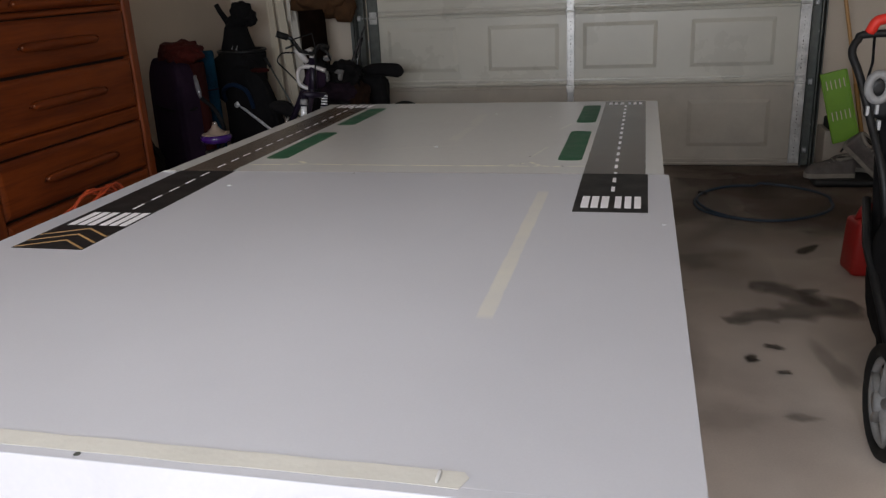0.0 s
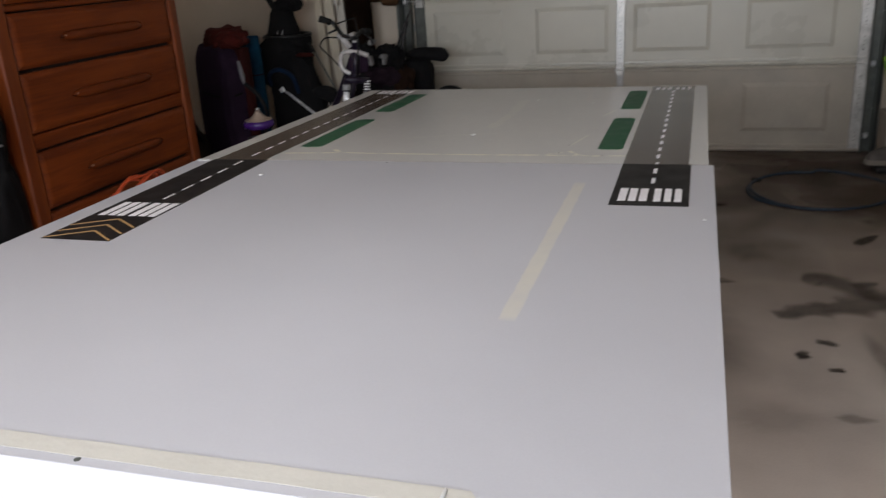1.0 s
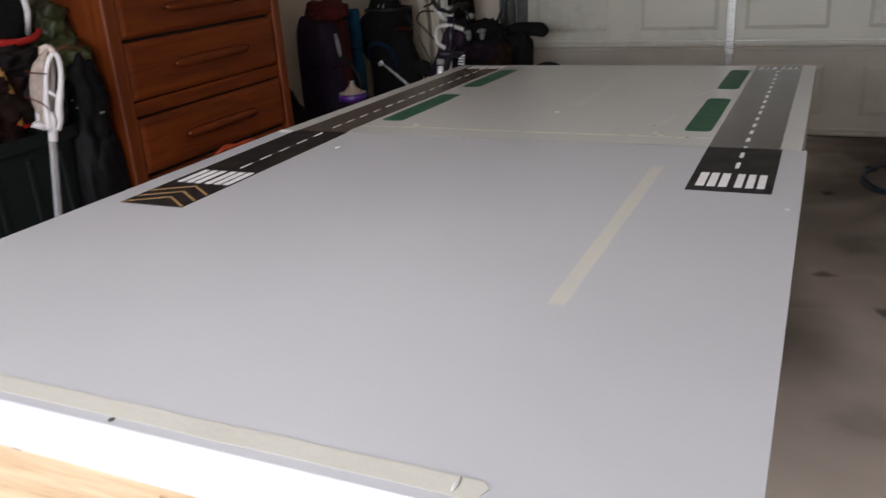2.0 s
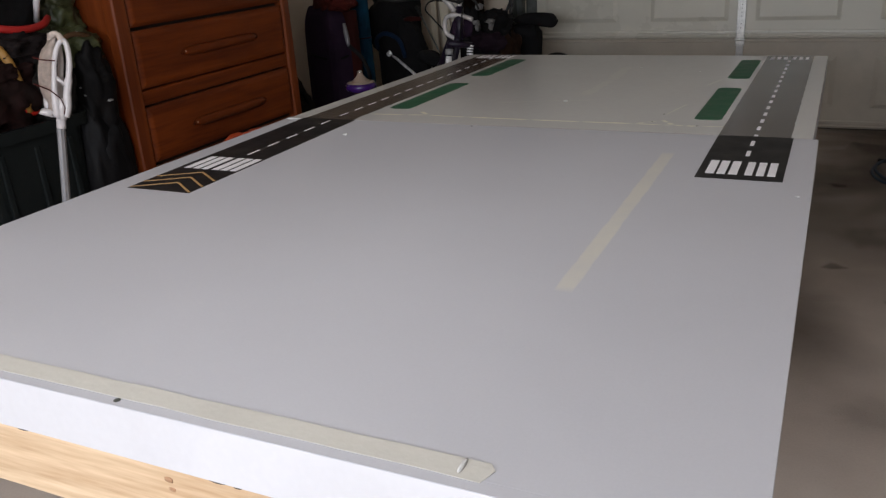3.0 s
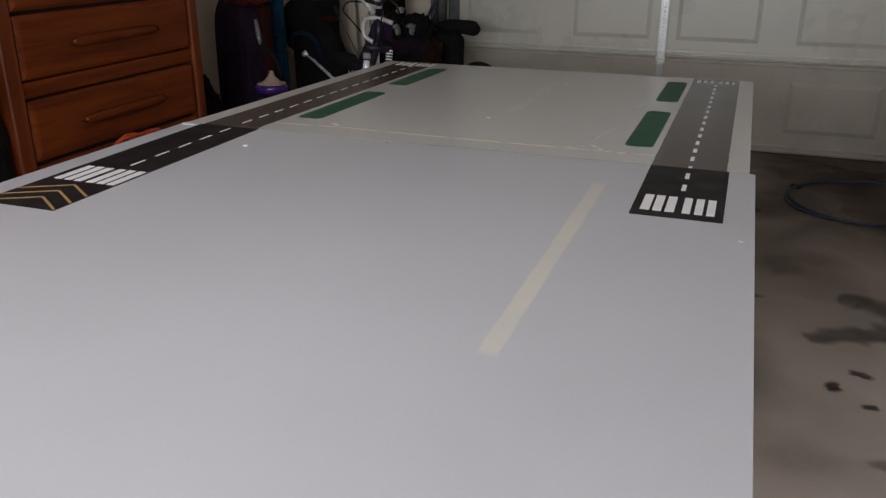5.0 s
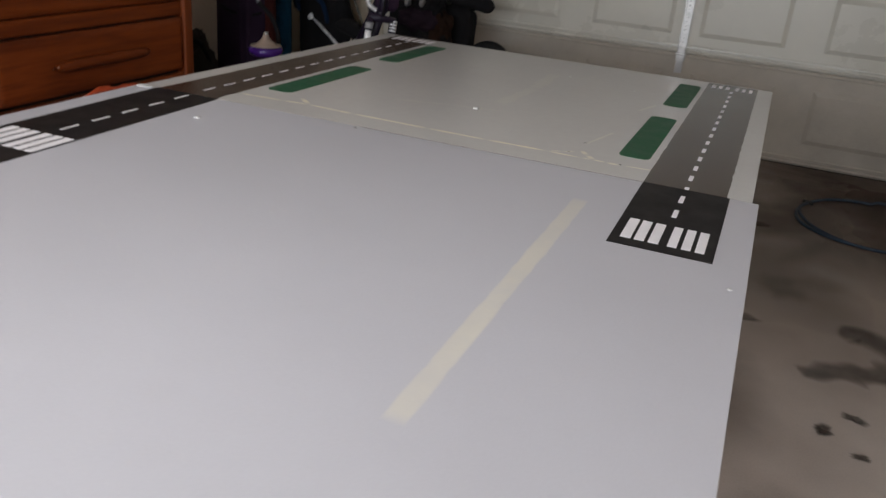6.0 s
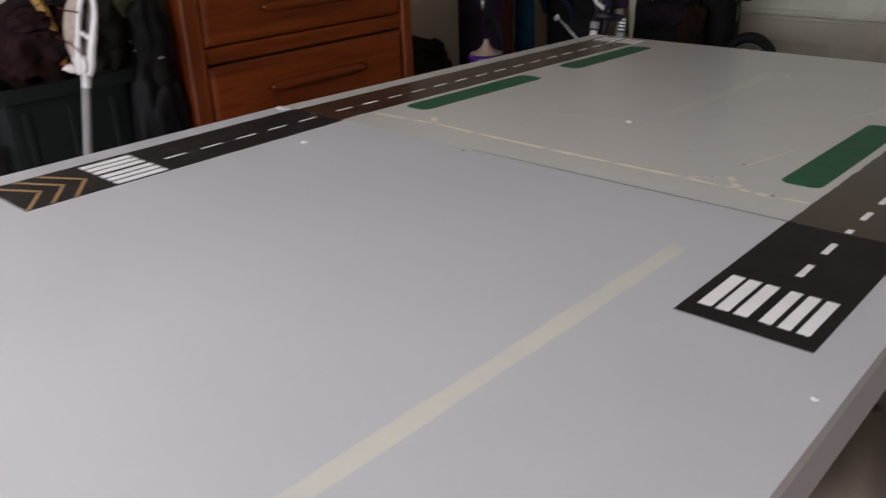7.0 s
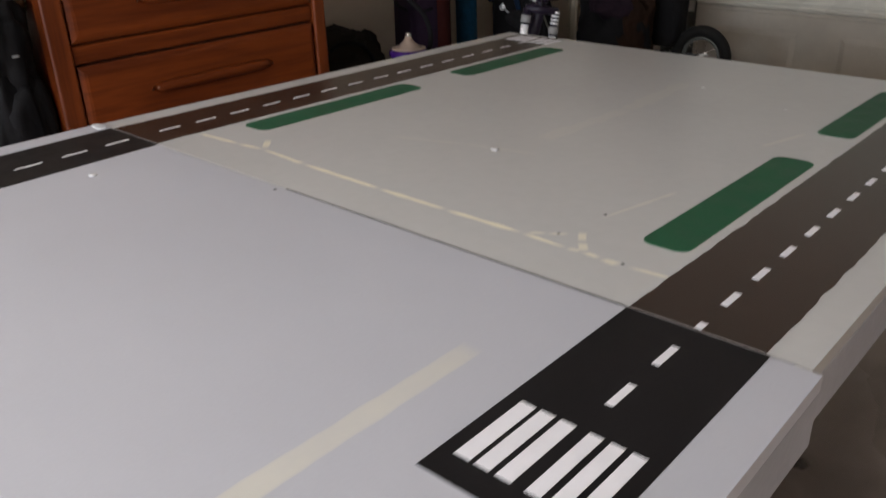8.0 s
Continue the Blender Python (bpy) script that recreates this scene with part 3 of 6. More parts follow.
for v in bm.verts:
    v.co.x += math.copysign(0.0065 if v.co.x > 0 else 0.018, v.co.x) * max(0.0, min(1.0, -v.co.y / 1.0))
near = part("table_top", bm, M_TABLE, table, "smooth pale grey painted table half")
FAR = pose(0, 0, H - 0.0012, -math.degrees(math.atan(SLOPE)), 0, 0)
far = part("table_top", boxes((-W + 0.002, W - 0.012, 0.0014, YE, -0.020, 0.0), bev=0.0006), M_TABLE_FAR, table, "glossier grey painted table half with faint lines")
far.matrix_basis = FAR
part("fascia", boxes((-W - 0.018, W + 0.006, YN - 0.019, YN - 0.001, H - 0.077, H - 0.0012), bev=0.0008), M_FASCIA, table, "white-primed front board")
part("edge_strip", boxes((-W - 0.018, W + 0.006, YN - 0.0188, YN - 0.0002, H - 0.0011, H)), M_TABLE, table, "grey painted top edge")
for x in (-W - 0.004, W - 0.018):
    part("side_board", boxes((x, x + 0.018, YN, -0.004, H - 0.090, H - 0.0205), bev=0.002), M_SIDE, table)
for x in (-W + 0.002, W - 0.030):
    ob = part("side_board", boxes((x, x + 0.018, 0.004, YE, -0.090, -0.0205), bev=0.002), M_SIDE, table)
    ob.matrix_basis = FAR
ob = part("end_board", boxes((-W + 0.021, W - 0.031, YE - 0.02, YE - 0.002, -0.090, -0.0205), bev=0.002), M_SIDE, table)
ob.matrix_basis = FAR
bm = boxes((-W + 0.02, W - 0.02, YN - 0.014, YN + 0.026, H - 0.185, H - 0.079), bev=0.004)
rail = part("front_rail", bm, M_PINE, table, "raw knotty pine front rail")
M_KNOT = mat("pine_knot", (0.36, 0.20, 0.11), 0.65, var=0.4, scale=60, fine=400, bump=0.3)
for x, z, r in ((-0.62, 0.826, 0.004), (-0.30, 0.800, 0.005), (0.075, 0.832, 0.004), (0.078, 0.818, 0.003), (0.31, 0.816, 0.005)):
    part("knot", lump((x, YN - 0.0142, z), (r * 1.7, 0.0012, r), int(x * 100) + 80, 0.3, 2.2, 3), M_KNOT, rail, "dark pine knot", smooth=True)
for x, w in ((0.155, 0.012), (0.185, 0.006), (-0.18, 0.010)):
    part("split", lump((x, YN - 0.0135, H - 0.0810), (w, 0.002, 0.0016), int(x * 100) + 60, 0.4, 3.0, 3), M_SEAM, rail, "dark split along the board's edge", smooth=True)
for y in (-0.045, 0.07):
    part("cross_rail", boxes((-W + 0.03, W - 0.05, y, y + 0.038, H - 0.20, H - 0.112), bev=0.003), M_PINE, table)
for x in (-W + 0.12, W - 0.52):
    for y in (YN + 0.03, -0.10, 0.11, YE - 0.13):
        part("leg", boxes((x, x + 0.088, y, y + 0.088, 0.0, H - 0.115 - max(0.0, y) * SLOPE), bev=0.004), M_PINE_LEG, table)


def sheet(x0, x1, y0, y1, h=0.0009, rag=0.0, seed=0, round_=0.0):
    """A thin painted field with slightly uneven edges."""
    bm = bmesh.new()
    if round_:
        pts = []
        for cx, cy, a0 in ((x1 - round_, y1 - round_, 0), (x0 + round_, y1 - round_, 90), (x0 + round_, y0 + round_, 180), (x1 - round_, y0 + round_, 270)):
            pts += [(cx + round_ * math.cos(radians(a0 + k * 15)), cy + round_ * math.sin(radians(a0 + k * 15))) for k in range(7)]
        return slab(bm, pts, 0.0, h)
    n = max(2, int((y1 - y0) / 0.012))
    right = [(x1 + rag * noise.noise(Vector((seed, i * 0.31, 0))), y0 + (y1 - y0) * i / n) for i in range(n + 1)]
    left = [(x0 + rag * noise.noise(Vector((seed + 9, i * 0.31, 5))), y0 + (y1 - y0) * i / n) for i in range(n, -1, -1)]
    return slab(bm, right + left, 0.0, h)


def on(parent, name, bm, material, z=0.0, label=""):
    ob = part(name, bm, material, parent, label)
    if parent is near:
        ob.matrix_basis = pose(0, 0, H + z)
    else:
        ob.matrix_basis = pose(0, 0, z)
    return ob


# two runways, each with one field on either half of the table
RX0, RX1, LX0, LX1 = 0.529, 0.702, -0.700, -0.516
on(near, "runway", sheet(RX0, RX1, -0.372, -0.0034), M_BLACK, 0, "matt black painted runway")
on(far, "runway", sheet(RX0, RX1 - 0.006, 0.0025, 1.430, rag=0.003, seed=3), M_BROWN, 0, "glossy brown-black painted runway")
on(near, "runway", sheet(LX0, LX1, -0.742, -0.0034), M_BLACK, 0, "matt black painted runway")
on(far, "runway", sheet(LX0 + 0.004, LX1 - 0.014, 0.0025, 1.430, rag=0.003, seed=5), M_BROWN, 0, "glossy brown-black painted runway")
HM = 0.0009


def marks(parent, name, x0, x1, y0, y1, material=M_WHITE):
    return on(parent, name, sheet(x0, x1, y0, y1, 0.0006), material, HM)


for x0, x1 in ((0.5455, 0.5635), (0.5690, 0.5860), (0.5925, 0.6100), (0.6245, 0.6400), (0.6475, 0.6630), (0.6700, 0.6855)):
    marks(near, "threshold_stripe", x0, x1, -0.339, -0.237)
    marks(far, "threshold_stripe", x0 - 0.001, x1 - 0.005, 1.338, 1.400)
for i in range(6):
    x = LX0 + 0.018 + i * 0.0270 + (0.006 if i > 2 else 0)
    marks(near, "threshold_stripe", x, x + 0.0195, -0.567, -0.460)
    marks(far, "threshold_stripe", x, x + 0.0195, 1.330, 1.415)
source = marks(near, "centre_dash", 0.6115, 0.6205, -0.188, -0.143)
for i in range(1, 2):
    twin("centre_dash", source, near, pose(0, 0.093 * i, H + HM))
marks(far, "centre_dash", 0.6115, 0.6205, 0.004, 0.020)
source = marks(far, "centre_dash", 0.6105, 0.6195, 0.075, 0.116)
for i in range(1, 14):
    twin("centre_dash", source, far, pose(0, 0.0915 * i, HM))
source = marks(near, "centre_dash", -0.5955, -0.5895, -0.425, -0.376)
for i in range(1, 5):
    twin("centre_dash", source, near, pose(0, 0.0885 * i, H + HM))
source = marks(far, "centre_dash", -0.6045, -0.5985, 0.052, 0.100)
for i in range(1, 15):
    twin("centre_dash", source, far, pose(0, 0.0885 * i, HM))


def stroke(pts, w):
    bm = bmesh.new()
    for (xa, ya), (xb, yb) in zip(pts, pts[1:]):
        d = Vector((xb - xa, yb - ya)).normalized()
        s = Vector((-d.y, d.x)) * w / 2
        slab(bm, [(xa + s.x, ya + s.y), (xa - s.x, ya - s.y), (xb - s.x, yb - s.y), (xb + s.x, yb + s.y)], 0.0, 0.0006)
    return bm


for i in range(3):
    d = 0.044 * i
    on(near, "chevron", stroke([(LX0 + 0.002, -0.735 + d), (-0.602, -0.680 + d), (LX1 - 0.002, -0.738 + d)], 0.0058), M_OCHRE, HM, "thin ochre chevron")
for x0, x1, y0, y1 in ((0.440, 0.512, 0.182, 0.688), (0.442, 0.514, 0.875, 1.320), (-0.508, -0.432, 0.190, 0.680), (-0.506, -0.430, 0.850, 1.300)):
    on(far, "grass_field", sheet(x0, x1, y0, y1, 0.0008, round_=0.02), M_GREEN, 0, "painted dark green strip")


def faded(pts, w, z, parent, name, material, wob=0.0, cover=1.0, label="", step=0.012, far_end=1.0):
    """A thin strip along a line, its cover fading at the sides and the ends."""
    bm = bmesh.new()
    lay = bm.verts.layers.float.new("cover")
    for (xa, ya), (xb, yb) in zip(pts, pts[1:]):
        d = Vector((xb - xa, yb - ya))
        n = max(3, int(d.length / step))
        s = Vector((-d.y, d.x)).normalized()
        rows = []
        for i in range(n + 1):
            c = Vector((xa, ya)) + d * i / n
            ww = w * (1 + wob * noise.noise(Vector((c.x * 30, c.y * 30, 3))))
            row = []
            for f, k in ((-0.5, 0.0), (-0.45, 0.7), (-0.36, 1.0), (0.36, 1.0), (0.45, 0.7), (0.5, 0.0)):
                v = bm.verts.new((c.x + s.x * ww * f, c.y + s.y * ww * f, 0))
                v[lay] = cover * k * (0.0 if i in (0, n) else 0.6 if i in (1, n - 1) else 1.0) * (1 + (far_end - 1) * i / n)
                row.append(v)
            rows.append(row)
        for ra, rb in zip(rows, rows[1:]):
            for k in range(5):
                bm.faces.new((ra[k], ra[k + 1], rb[k + 1], rb[k]))
    return on(parent, name, bm, material, z, label)


faded([(0.437, -1.01), (0.443, -0.185)], 0.031, 0.00012, near, "tape_residue", M_RESIDUE, 0.18, 1.0, "yellowish strip of old tape glue", 0.012, 0.85)
faded([(-0.525, 0.097), (-0.40, 0.104), (-0.33, 0.112), (-0.20, 0.104), (0.0, 0.100), (0.15, 0.099), (0.295, 0.101)], 0.0105, 0.00010, far, "faint_line", M_FAINT, 0.5, 1.5, "faint cream line along the joint")
faded([(0.295, 0.101), (0.375, 0.097), (0.400, 0.101)], 0.008, 0.00016, far, "faint_line", M_FAINT, 0.5, 1.4)
faded([(0.400, 0.101), (0.430, 0.097), (0.462, 0.096)], 0.013, 0.00018, far, "faint_line", M_FAINT, 0.4, 1.8)
faded([(0.470, 0.098), (0.545, 0.104)], 0.009, 0.00014, far, "faint_line", M_FAINT, 0.5, 0.9)
faded([(0.361, 0.160), (0.381, 0.128), (0.402, 0.101)], 0.013, 0.00028, far, "faint_line", M_FAINT, 0.4, 1.6)
faded([(0.300, 0.106), (0.325, 0.122), (0.352, 0.140)], 0.009, 0.00034, far, "faint_line", M_FAINT, 0.4, 1.2)
faded([(-0.377, 0.160), (-0.331, 0.116)], 0.013, 0.00024, far, "faint_line", M_FAINT, 0.4, 1.3)
faded([(0.045, 0.50), (0.060, 0.80), (0.046, 1.12)], 0.040, 0.00010, far, "faint_line", M_FAINT, 0.6, 0.13)
faded([(0.355, 0.225), (0.390, 0.40)], 0.008, 0.00010, far, "faint_line", M_FAINT, 0.6, 0.35)
faded([(0.395, 0.72), (0.430, 0.86)], 0.010, 0.00010, far, "faint_line", M_FAINT, 0.6, 0.28)
faded([(-0.20, 0.33), (-0.05, 0.385), (0.10, 0.42)], 0.016, 0.00010, far, "faint_line", M_FAINT, 0.6, 0.12)
part("joint_filler", boxes((-0.12, RX0 - 0.003, -0.0027, 0.0013, H - 0.015, H - 0.0010)), M_SEAM, table, "dark joint between the table halves")
part("joint_filler", boxes((LX1, -0.1205, -0.0027, 0.0013, H - 0.015, H - 0.0004)), M_CHIP, table, "white filler in the joint")
# Grey fill across the runways paints in the edge that catches light.
for x0, x1 in ((-W + 0.01, LX1 - 0.001), (RX0 - 0.002, W - 0.03)):
    part("joint_filler", boxes((x0, x1, -0.0027, 0.0013, H - 0.015, H - 0.0010)), M_SIDE, table, "grey joint line with its lit edge put into the colour")
tape = thing("masking_tape", pose(0, 0, H + 0.0004), "long strip of cream masking tape along the table edge", "tape")
bm = bmesh.new()
outline = []
for i in range(81):
    x = -0.74 + 1.235 * i / 80
    outline.append((x, -1.4415 + 0.0016 * noise.noise(Vector((x * 14, 0, 0)))))
outline.append((0.503, -1.452))
for i in range(80, -1, -1):
    x = -0.74 + 1.235 * i / 80
    outline.append((x, -1.4735 + 0.0030 * noise.noise(Vector((x * 9, 4, 0)))))
slab(bm, outline, 0.0, 0.0007)
part("strip", bm, M_TAPE, tape)
part("folded_crease", lump((0.468, -1.456, 0.0022), (0.0025, 0.013, 0.0016), 3, 0.3, 3, 2), M_CHIP, tape, "raised crease in the tape", smooth=True)
part("nail", lathe(bmesh.new(), [(0.0045, 0.0), (0.0045, 0.0006), (0.002, 0.001)], 10, Matrix.Translation((0.010, -1.479, 0.0))), M_TRACK, tape, "dark nail head")


def chip(x, y, s, seed, parent):
    ob = on(parent, "filler_chip", lump((x, y, s * 0.10), (s * 0.7, s * 0.62, s * 0.22), seed, 0.5, 2.5, 2), M_CHIP, 0, "small white lump of filler")
    for p in ob.data.polygons:
        p.use_smooth = True


chip(0.018, 0.391, 0.011, 1, far)
chip(-0.448, -0.173, 0.011, 2, near)
chip(0.735, -0.46, 0.006, 3, near)
chip(0.10, 1.10, 0.006, 5, far)
chip(0.33, 1.02, 0.004, 6, far)
for x, y, r in ((-0.130, -0.016, 0.004), (0.338, 0.132, 0.003), (0.462, 0.101, 0.003), (0.352, 0.238, 0.003)):
    part_of = near if y < 0 else far
    on(part_of, "dirt_speck", lump((x, y, 0.0003), (r, r * 0.6, 0.0005), int(x * 200) + 120, 0.4, 2.5, 2), M_SEAM, 0, "small dark speck")
on(near, "white_patch", sheet(-0.752, -0.712, -0.022, -0.006, 0.0025, round_=0.005), M_CHIP, 0, "raised white patch at the joint")

# ---- dresser ----
DRX, DBK, DY0, DY1, DH = -1.80, -2.36, 0.365, 1.535, 1.50
dresser = thing("dresser", pose(0, 0, 0), "tall reddish-brown cherry wood dresser with carved drawer pulls", "dresser")
for y0 in (DY0 + 0.012, DY1 - 0.035):
    part("side_panel", boxes((DBK, DRX - 0.03, y0, y0 + 0.023, 0.0, DH), bev=0.003), M_CHERRY_UP, dresser)
part("back_panel", boxes((DBK, DBK + 0.015, DY0 + 0.036, DY1 - 0.036, 0.02, DH), bev=0.003), M_CHERRY_UP, dresser)
# Solid dark block; the drawer gaps get their shade from its colour.
part("inside", boxes((DBK + 0.02, DRX - 0.035, DY0 + 0.04, DY1 - 0.04, 0.06, DH - 0.01)), M_DARKGAP, dresser)
part("top", boxes((DBK - 0.01, DRX + 0.03, DY0 - 0.02, DY1 + 0.02, DH, DH + 0.035), bev=0.010, seg=3), M_CHERRY, dresser)
for y0, y1 in ((DY0, DY0 + 0.075), (DY1 - 0.062, DY1)):
    part("post", boxes((DRX - 0.05, DRX + 0.012, y0, y1, 0.0, DH), bev=0.012, seg=3), M_CHERRY_UP, dresser, "rounded corner post")
for z0, z1 in ((0.05, 0.105), (0.838, 0.900), (1.372, 1.398), (1.465, 1.50)):
    part("rail", boxes((DRX - 0.035, DRX - 0.004, DY0 + 0.076, DY1 - 0.063, z0, z1), bev=0.008, seg=3), M_CHERRY, dresser)


def drawer(z0, z1):
    y0, y1 = DY0 + 0.082, DY1 - 0.070
    bm = bmesh.new()
    x = DRX
    vs = [bm.verts.new((x, y, z)) for y, z in ((y0, z0), (y1, z0), (y1, z1), (y0, z1))]
    f = bm.faces.new(vs)
    bm.normal_update()
    ext = bmesh.ops.extrude_face_region(bm, geom=[f])
    for g in ext["geom"]:
        if isinstance(g, bmesh.types.BMVert):
            g.co.x = x - 0.022
    front = max(bm.faces, key=lambda q: q.calc_center_median().x)
    bm.normal_update()
    if front.normal.x < 0:
        front.normal_flip()
    bmesh.ops.inset_individual(bm, faces=[front], thickness=0.010, depth=0.005)
    bmesh.ops.inset_individual(bm, faces=[front], thickness=0.012, depth=0.004)
    bmesh.ops.inset_individual(bm, faces=[front], thickness=0.014, depth=0.002)
    d = part("drawer", bm, M_CHERRY, dresser)
    # the carved pull: a long bar with a scooped underside and a flared left end
    yc, zc, half = (y0 + y1) / 2 + 0.01, (z0 + z1) / 2 - 0.005, 0.27
    bm = bmesh.new()
    rows = []
    n = 26
    for i in range(n + 1):
        u = -1 + 2 * i / n
        e = math.sqrt(max(0.0, 1 - u ** 8))
        y = yc + u * half
        top, low, out = zc + 0.002 + 0.021 * e, zc - 0.004 - 0.021 * e, 0.003 + 0.011 * e
        bx = x + 0.011
        rows.append([bm.verts.new(q) for q in ((bx, y, top), (bx + out * 0.75, y, top - 0.008), (bx + out, y, zc), (bx + out * 0.85, y, low + 0.006), (bx, y, low + 0.014))])
    for ra, rb in zip(rows, rows[1:]):
        for k in range(4):
            bm.faces.new((ra[k], rb[k], rb[k + 1], ra[k + 1]))
        bm.faces.new((ra[4], rb[4], rb[0], ra[0]))
    bm.faces.new(rows[0])
    bm.faces.new(rows[-1][::-1])
    part("pull", bm, M_CHERRY, d, "carved wooden bar pull", smooth=True)
    # Pale stud paints in the highlight at the pull's left end.
    part("stud", lathe(bmesh.new(), [(0.004, 0), (0.0045, 0.002), (0.003, 0.005), (0.001, 0.006)], 10, Matrix.Translation((x + 0.018, yc - half + 0.022, zc + 0.004)) @ pose(0, 0, 0, 0, 90, 0)), M_STUD, d, "small pale stud standing in for the pull's highlight", smooth=True)


for z0, z1 in ((0.112, 0.335), (0.350, 0.580), (0.598, 0.830), (0.908, 1.140), (1.155, 1.366), (1.402, 1.462)):
    drawer(z0, z1)

# ---- orange cord coil, placed and sized to fit the camera's view ----
cord = thing("extension_cord", pose(0, 0, 0), "coiled orange extension cord, placed to fit the camera's view", "extension cord")
pts = []
for i in range(150):
    a = i / 150 * math.tau * 5
    k = 1 + 0.10 * math.sin(i * 0.37) + 0.05 * math.sin(i * 1.3)
    pts.append((-1.735 + 0.035 * math.sin(a * 0.21 + 1) + 0.10 * (0.5 + 0.5 * math.sin(a)), 0.83 + 0.195 * k * math.cos(a) + 0.03 * math.sin(i * 0.11), 0.485 + 0.150 * k * math.sin(a)))
part("cable", tube(bmesh.new(), pts, 0.0055, 8), M_CORD, cord, smooth=True)
part("plug", boxes((-1.70, -1.665, 0.60, 0.66, 0.43, 0.465), bev=0.008, seg=3), M_CORD, cord, smooth=True)

# ---- lacrosse stick ----
stick = thing("lacrosse_stick", pose(-1.693, -0.235, 0.0), "white lacrosse stick with grey shaft leaning on the bin", "lacrosse stick")
LEAN_M = pose(0, 0, 0, -10.6, 0, 0)
bm = lathe(bmesh.new(), [(0.012, 0.0), (0.0145, 0.004), (0.0145, 0.885), (0.012, 0.89)], 8)
ob = part("shaft", bm, M_SHAFT, stick, "brushed grey metal shaft")
ob.matrix_basis = LEAN_M
HEADM = pose(0, 0.165, 0.872, -3, 0, 51) @ pose(0, 0, 0, 0, 11, 0) @ Matrix.Diagonal((0.84, 0.84, 0.90, 1))


def curve_through(pts, n=5):
    """Points on a smooth line through the given ones."""
    vs = [Vector(p) for p in pts]
    vs = [vs[0] * 2 - vs[1]] + vs + [vs[-1] * 2 - vs[-2]]
    out = []
    for a, b, c, d in zip(vs, vs[1:], vs[2:], vs[3:]):
        for i in range(n):
            t = i / n
            out.append(0.5 * (2 * b + (c - a) * t + (2 * a - 5 * b + 4 * c - d) * t * t + (3 * b - a - 3 * c + d) * t ** 3))
    return out + [vs[-2]]


def side_wall(y, dx):
    """One side of the head: a flat rim with a long upper and a short lower window."""
    bm = bmesh.new()
    outer = [(0.016, 0.050), (0.024, 0.085), (0.024, 0.140), (0.031, 0.205), (0.034, 0.265), (0.026, 0.320), (0.010, 0.340), (-0.010, 0.315), (-0.021, 0.260), (-0.023, 0.200), (-0.024, 0.150), (-0.019, 0.100), (-0.012, 0.050)]
    radii = [0.016, 0.017, 0.0160, 0.0125, 0.0115, 0.0110, 0.0105, 0.0105, 0.0100, 0.0115, 0.0145, 0.017, 0.016]
    tube(bm, curve_through([(x + dx, y, z) for x, z in outer], 4), [radii[min(12, i // 4)] for i in range(49)], 8)
    tube(bm, [(0.026 + dx, y, 0.165), (0.004 + dx, y, 0.185), (-0.023 + dx, y, 0.200)], 0.0075, 8)
    tube(bm, [(0.004 + dx, y, 0.040), (0.004 + dx, y, 0.095), (0.002 + dx, y, 0.120)], [0.017, 0.019, 0.012], 8)
    return bm


ob = part("side_wall", side_wall(-0.030, 0.0), M_LAX, stick, "white plastic rim of the head", smooth=True)
ob.matrix_basis = HEADM
ob = part("side_wall", side_wall(0.040, -0.030), M_LAX, stick, "white plastic rim of the head", smooth=True)
ob.matrix_basis = HEADM
bm = tube(bmesh.new(), curve_through([(0.012, -0.030, 0.332), (-0.004, -0.018, 0.356), (-0.028, 0.014, 0.356), (-0.030, 0.040, 0.325)], 5), 0.013, 8)
ob = part("scoop", bm, M_NET, stick, "worn cream scoop of the head", smooth=True)
ob.matrix_basis = HEADM
bm = lathe(bmesh.new(), [(0.017, 0.0), (0.019, 0.004), (0.019, 0.060), (0.024, 0.075), (0.016, 0.090)], 12)
ob = part("throat", bm, M_LAX, stick, "white plastic socket", smooth=True)
ob.matrix_basis = HEADM
ob = part("ball_stop", lump((-0.050, -0.005, 0.062), (0.030, 0.030, 0.014), 7, 0.25, 2.0, 3), M_LAX, stick, "white foam pad at the throat", smooth=True)
ob.matrix_basis = HEADM
bm = bmesh.new()
rows = []
for i in range(22):
    u = i / 21
    z = 0.062 + 0.300 * u
    reach = -0.046 - 0.036 * math.sin(min(1.0, max(0.0, (u - 0.15) / 0.85)) ** 0.8 * math.pi) ** 0.8 + 0.030 * max(0.0, u - 0.8) * 5
    rows.append([bm.verts.new(q) for q in ((-0.016, -0.032, z), (-0.016 + (reach + 0.016) * 0.70, -0.026, z - 0.004), (reach, -0.006, z - 0.008), (reach - 0.002, 0.016, z - 0.008), (-0.044 + (reach + 0.044) * 0.6, 0.034, z - 0.004), (-0.046, 0.041, z))])
for ra, rb in zip(rows, rows[1:]):
    for k in range(5):
        bm.faces.new((ra[k], ra[k + 1], rb[k + 1], rb[k]))
bmesh.ops.solidify(bm, geom=bm.faces[:], thickness=0.003)
ob = part("mesh_pocket", bm, M_NET, stick, "cream woven pocket", smooth=True)
ob.matrix_basis = HEADM
for pts in ([(-0.020, -0.040, 0.262), (-0.070, -0.034, 0.262), (-0.100, -0.012, 0.268)], [(-0.100, -0.020, 0.170), (-0.040, -0.046, 0.150), (0.000, -0.046, 0.120), (0.014, -0.044, 0.085), (0.010, -0.044, 0.060)]):
    ob = part("lace", tube(bmesh.new(), pts, 0.0026, 6), M_MAROON, stick, "dark red lace")
    ob.matrix_basis = HEADM

# ---- bins and sports gear by the side wall ----


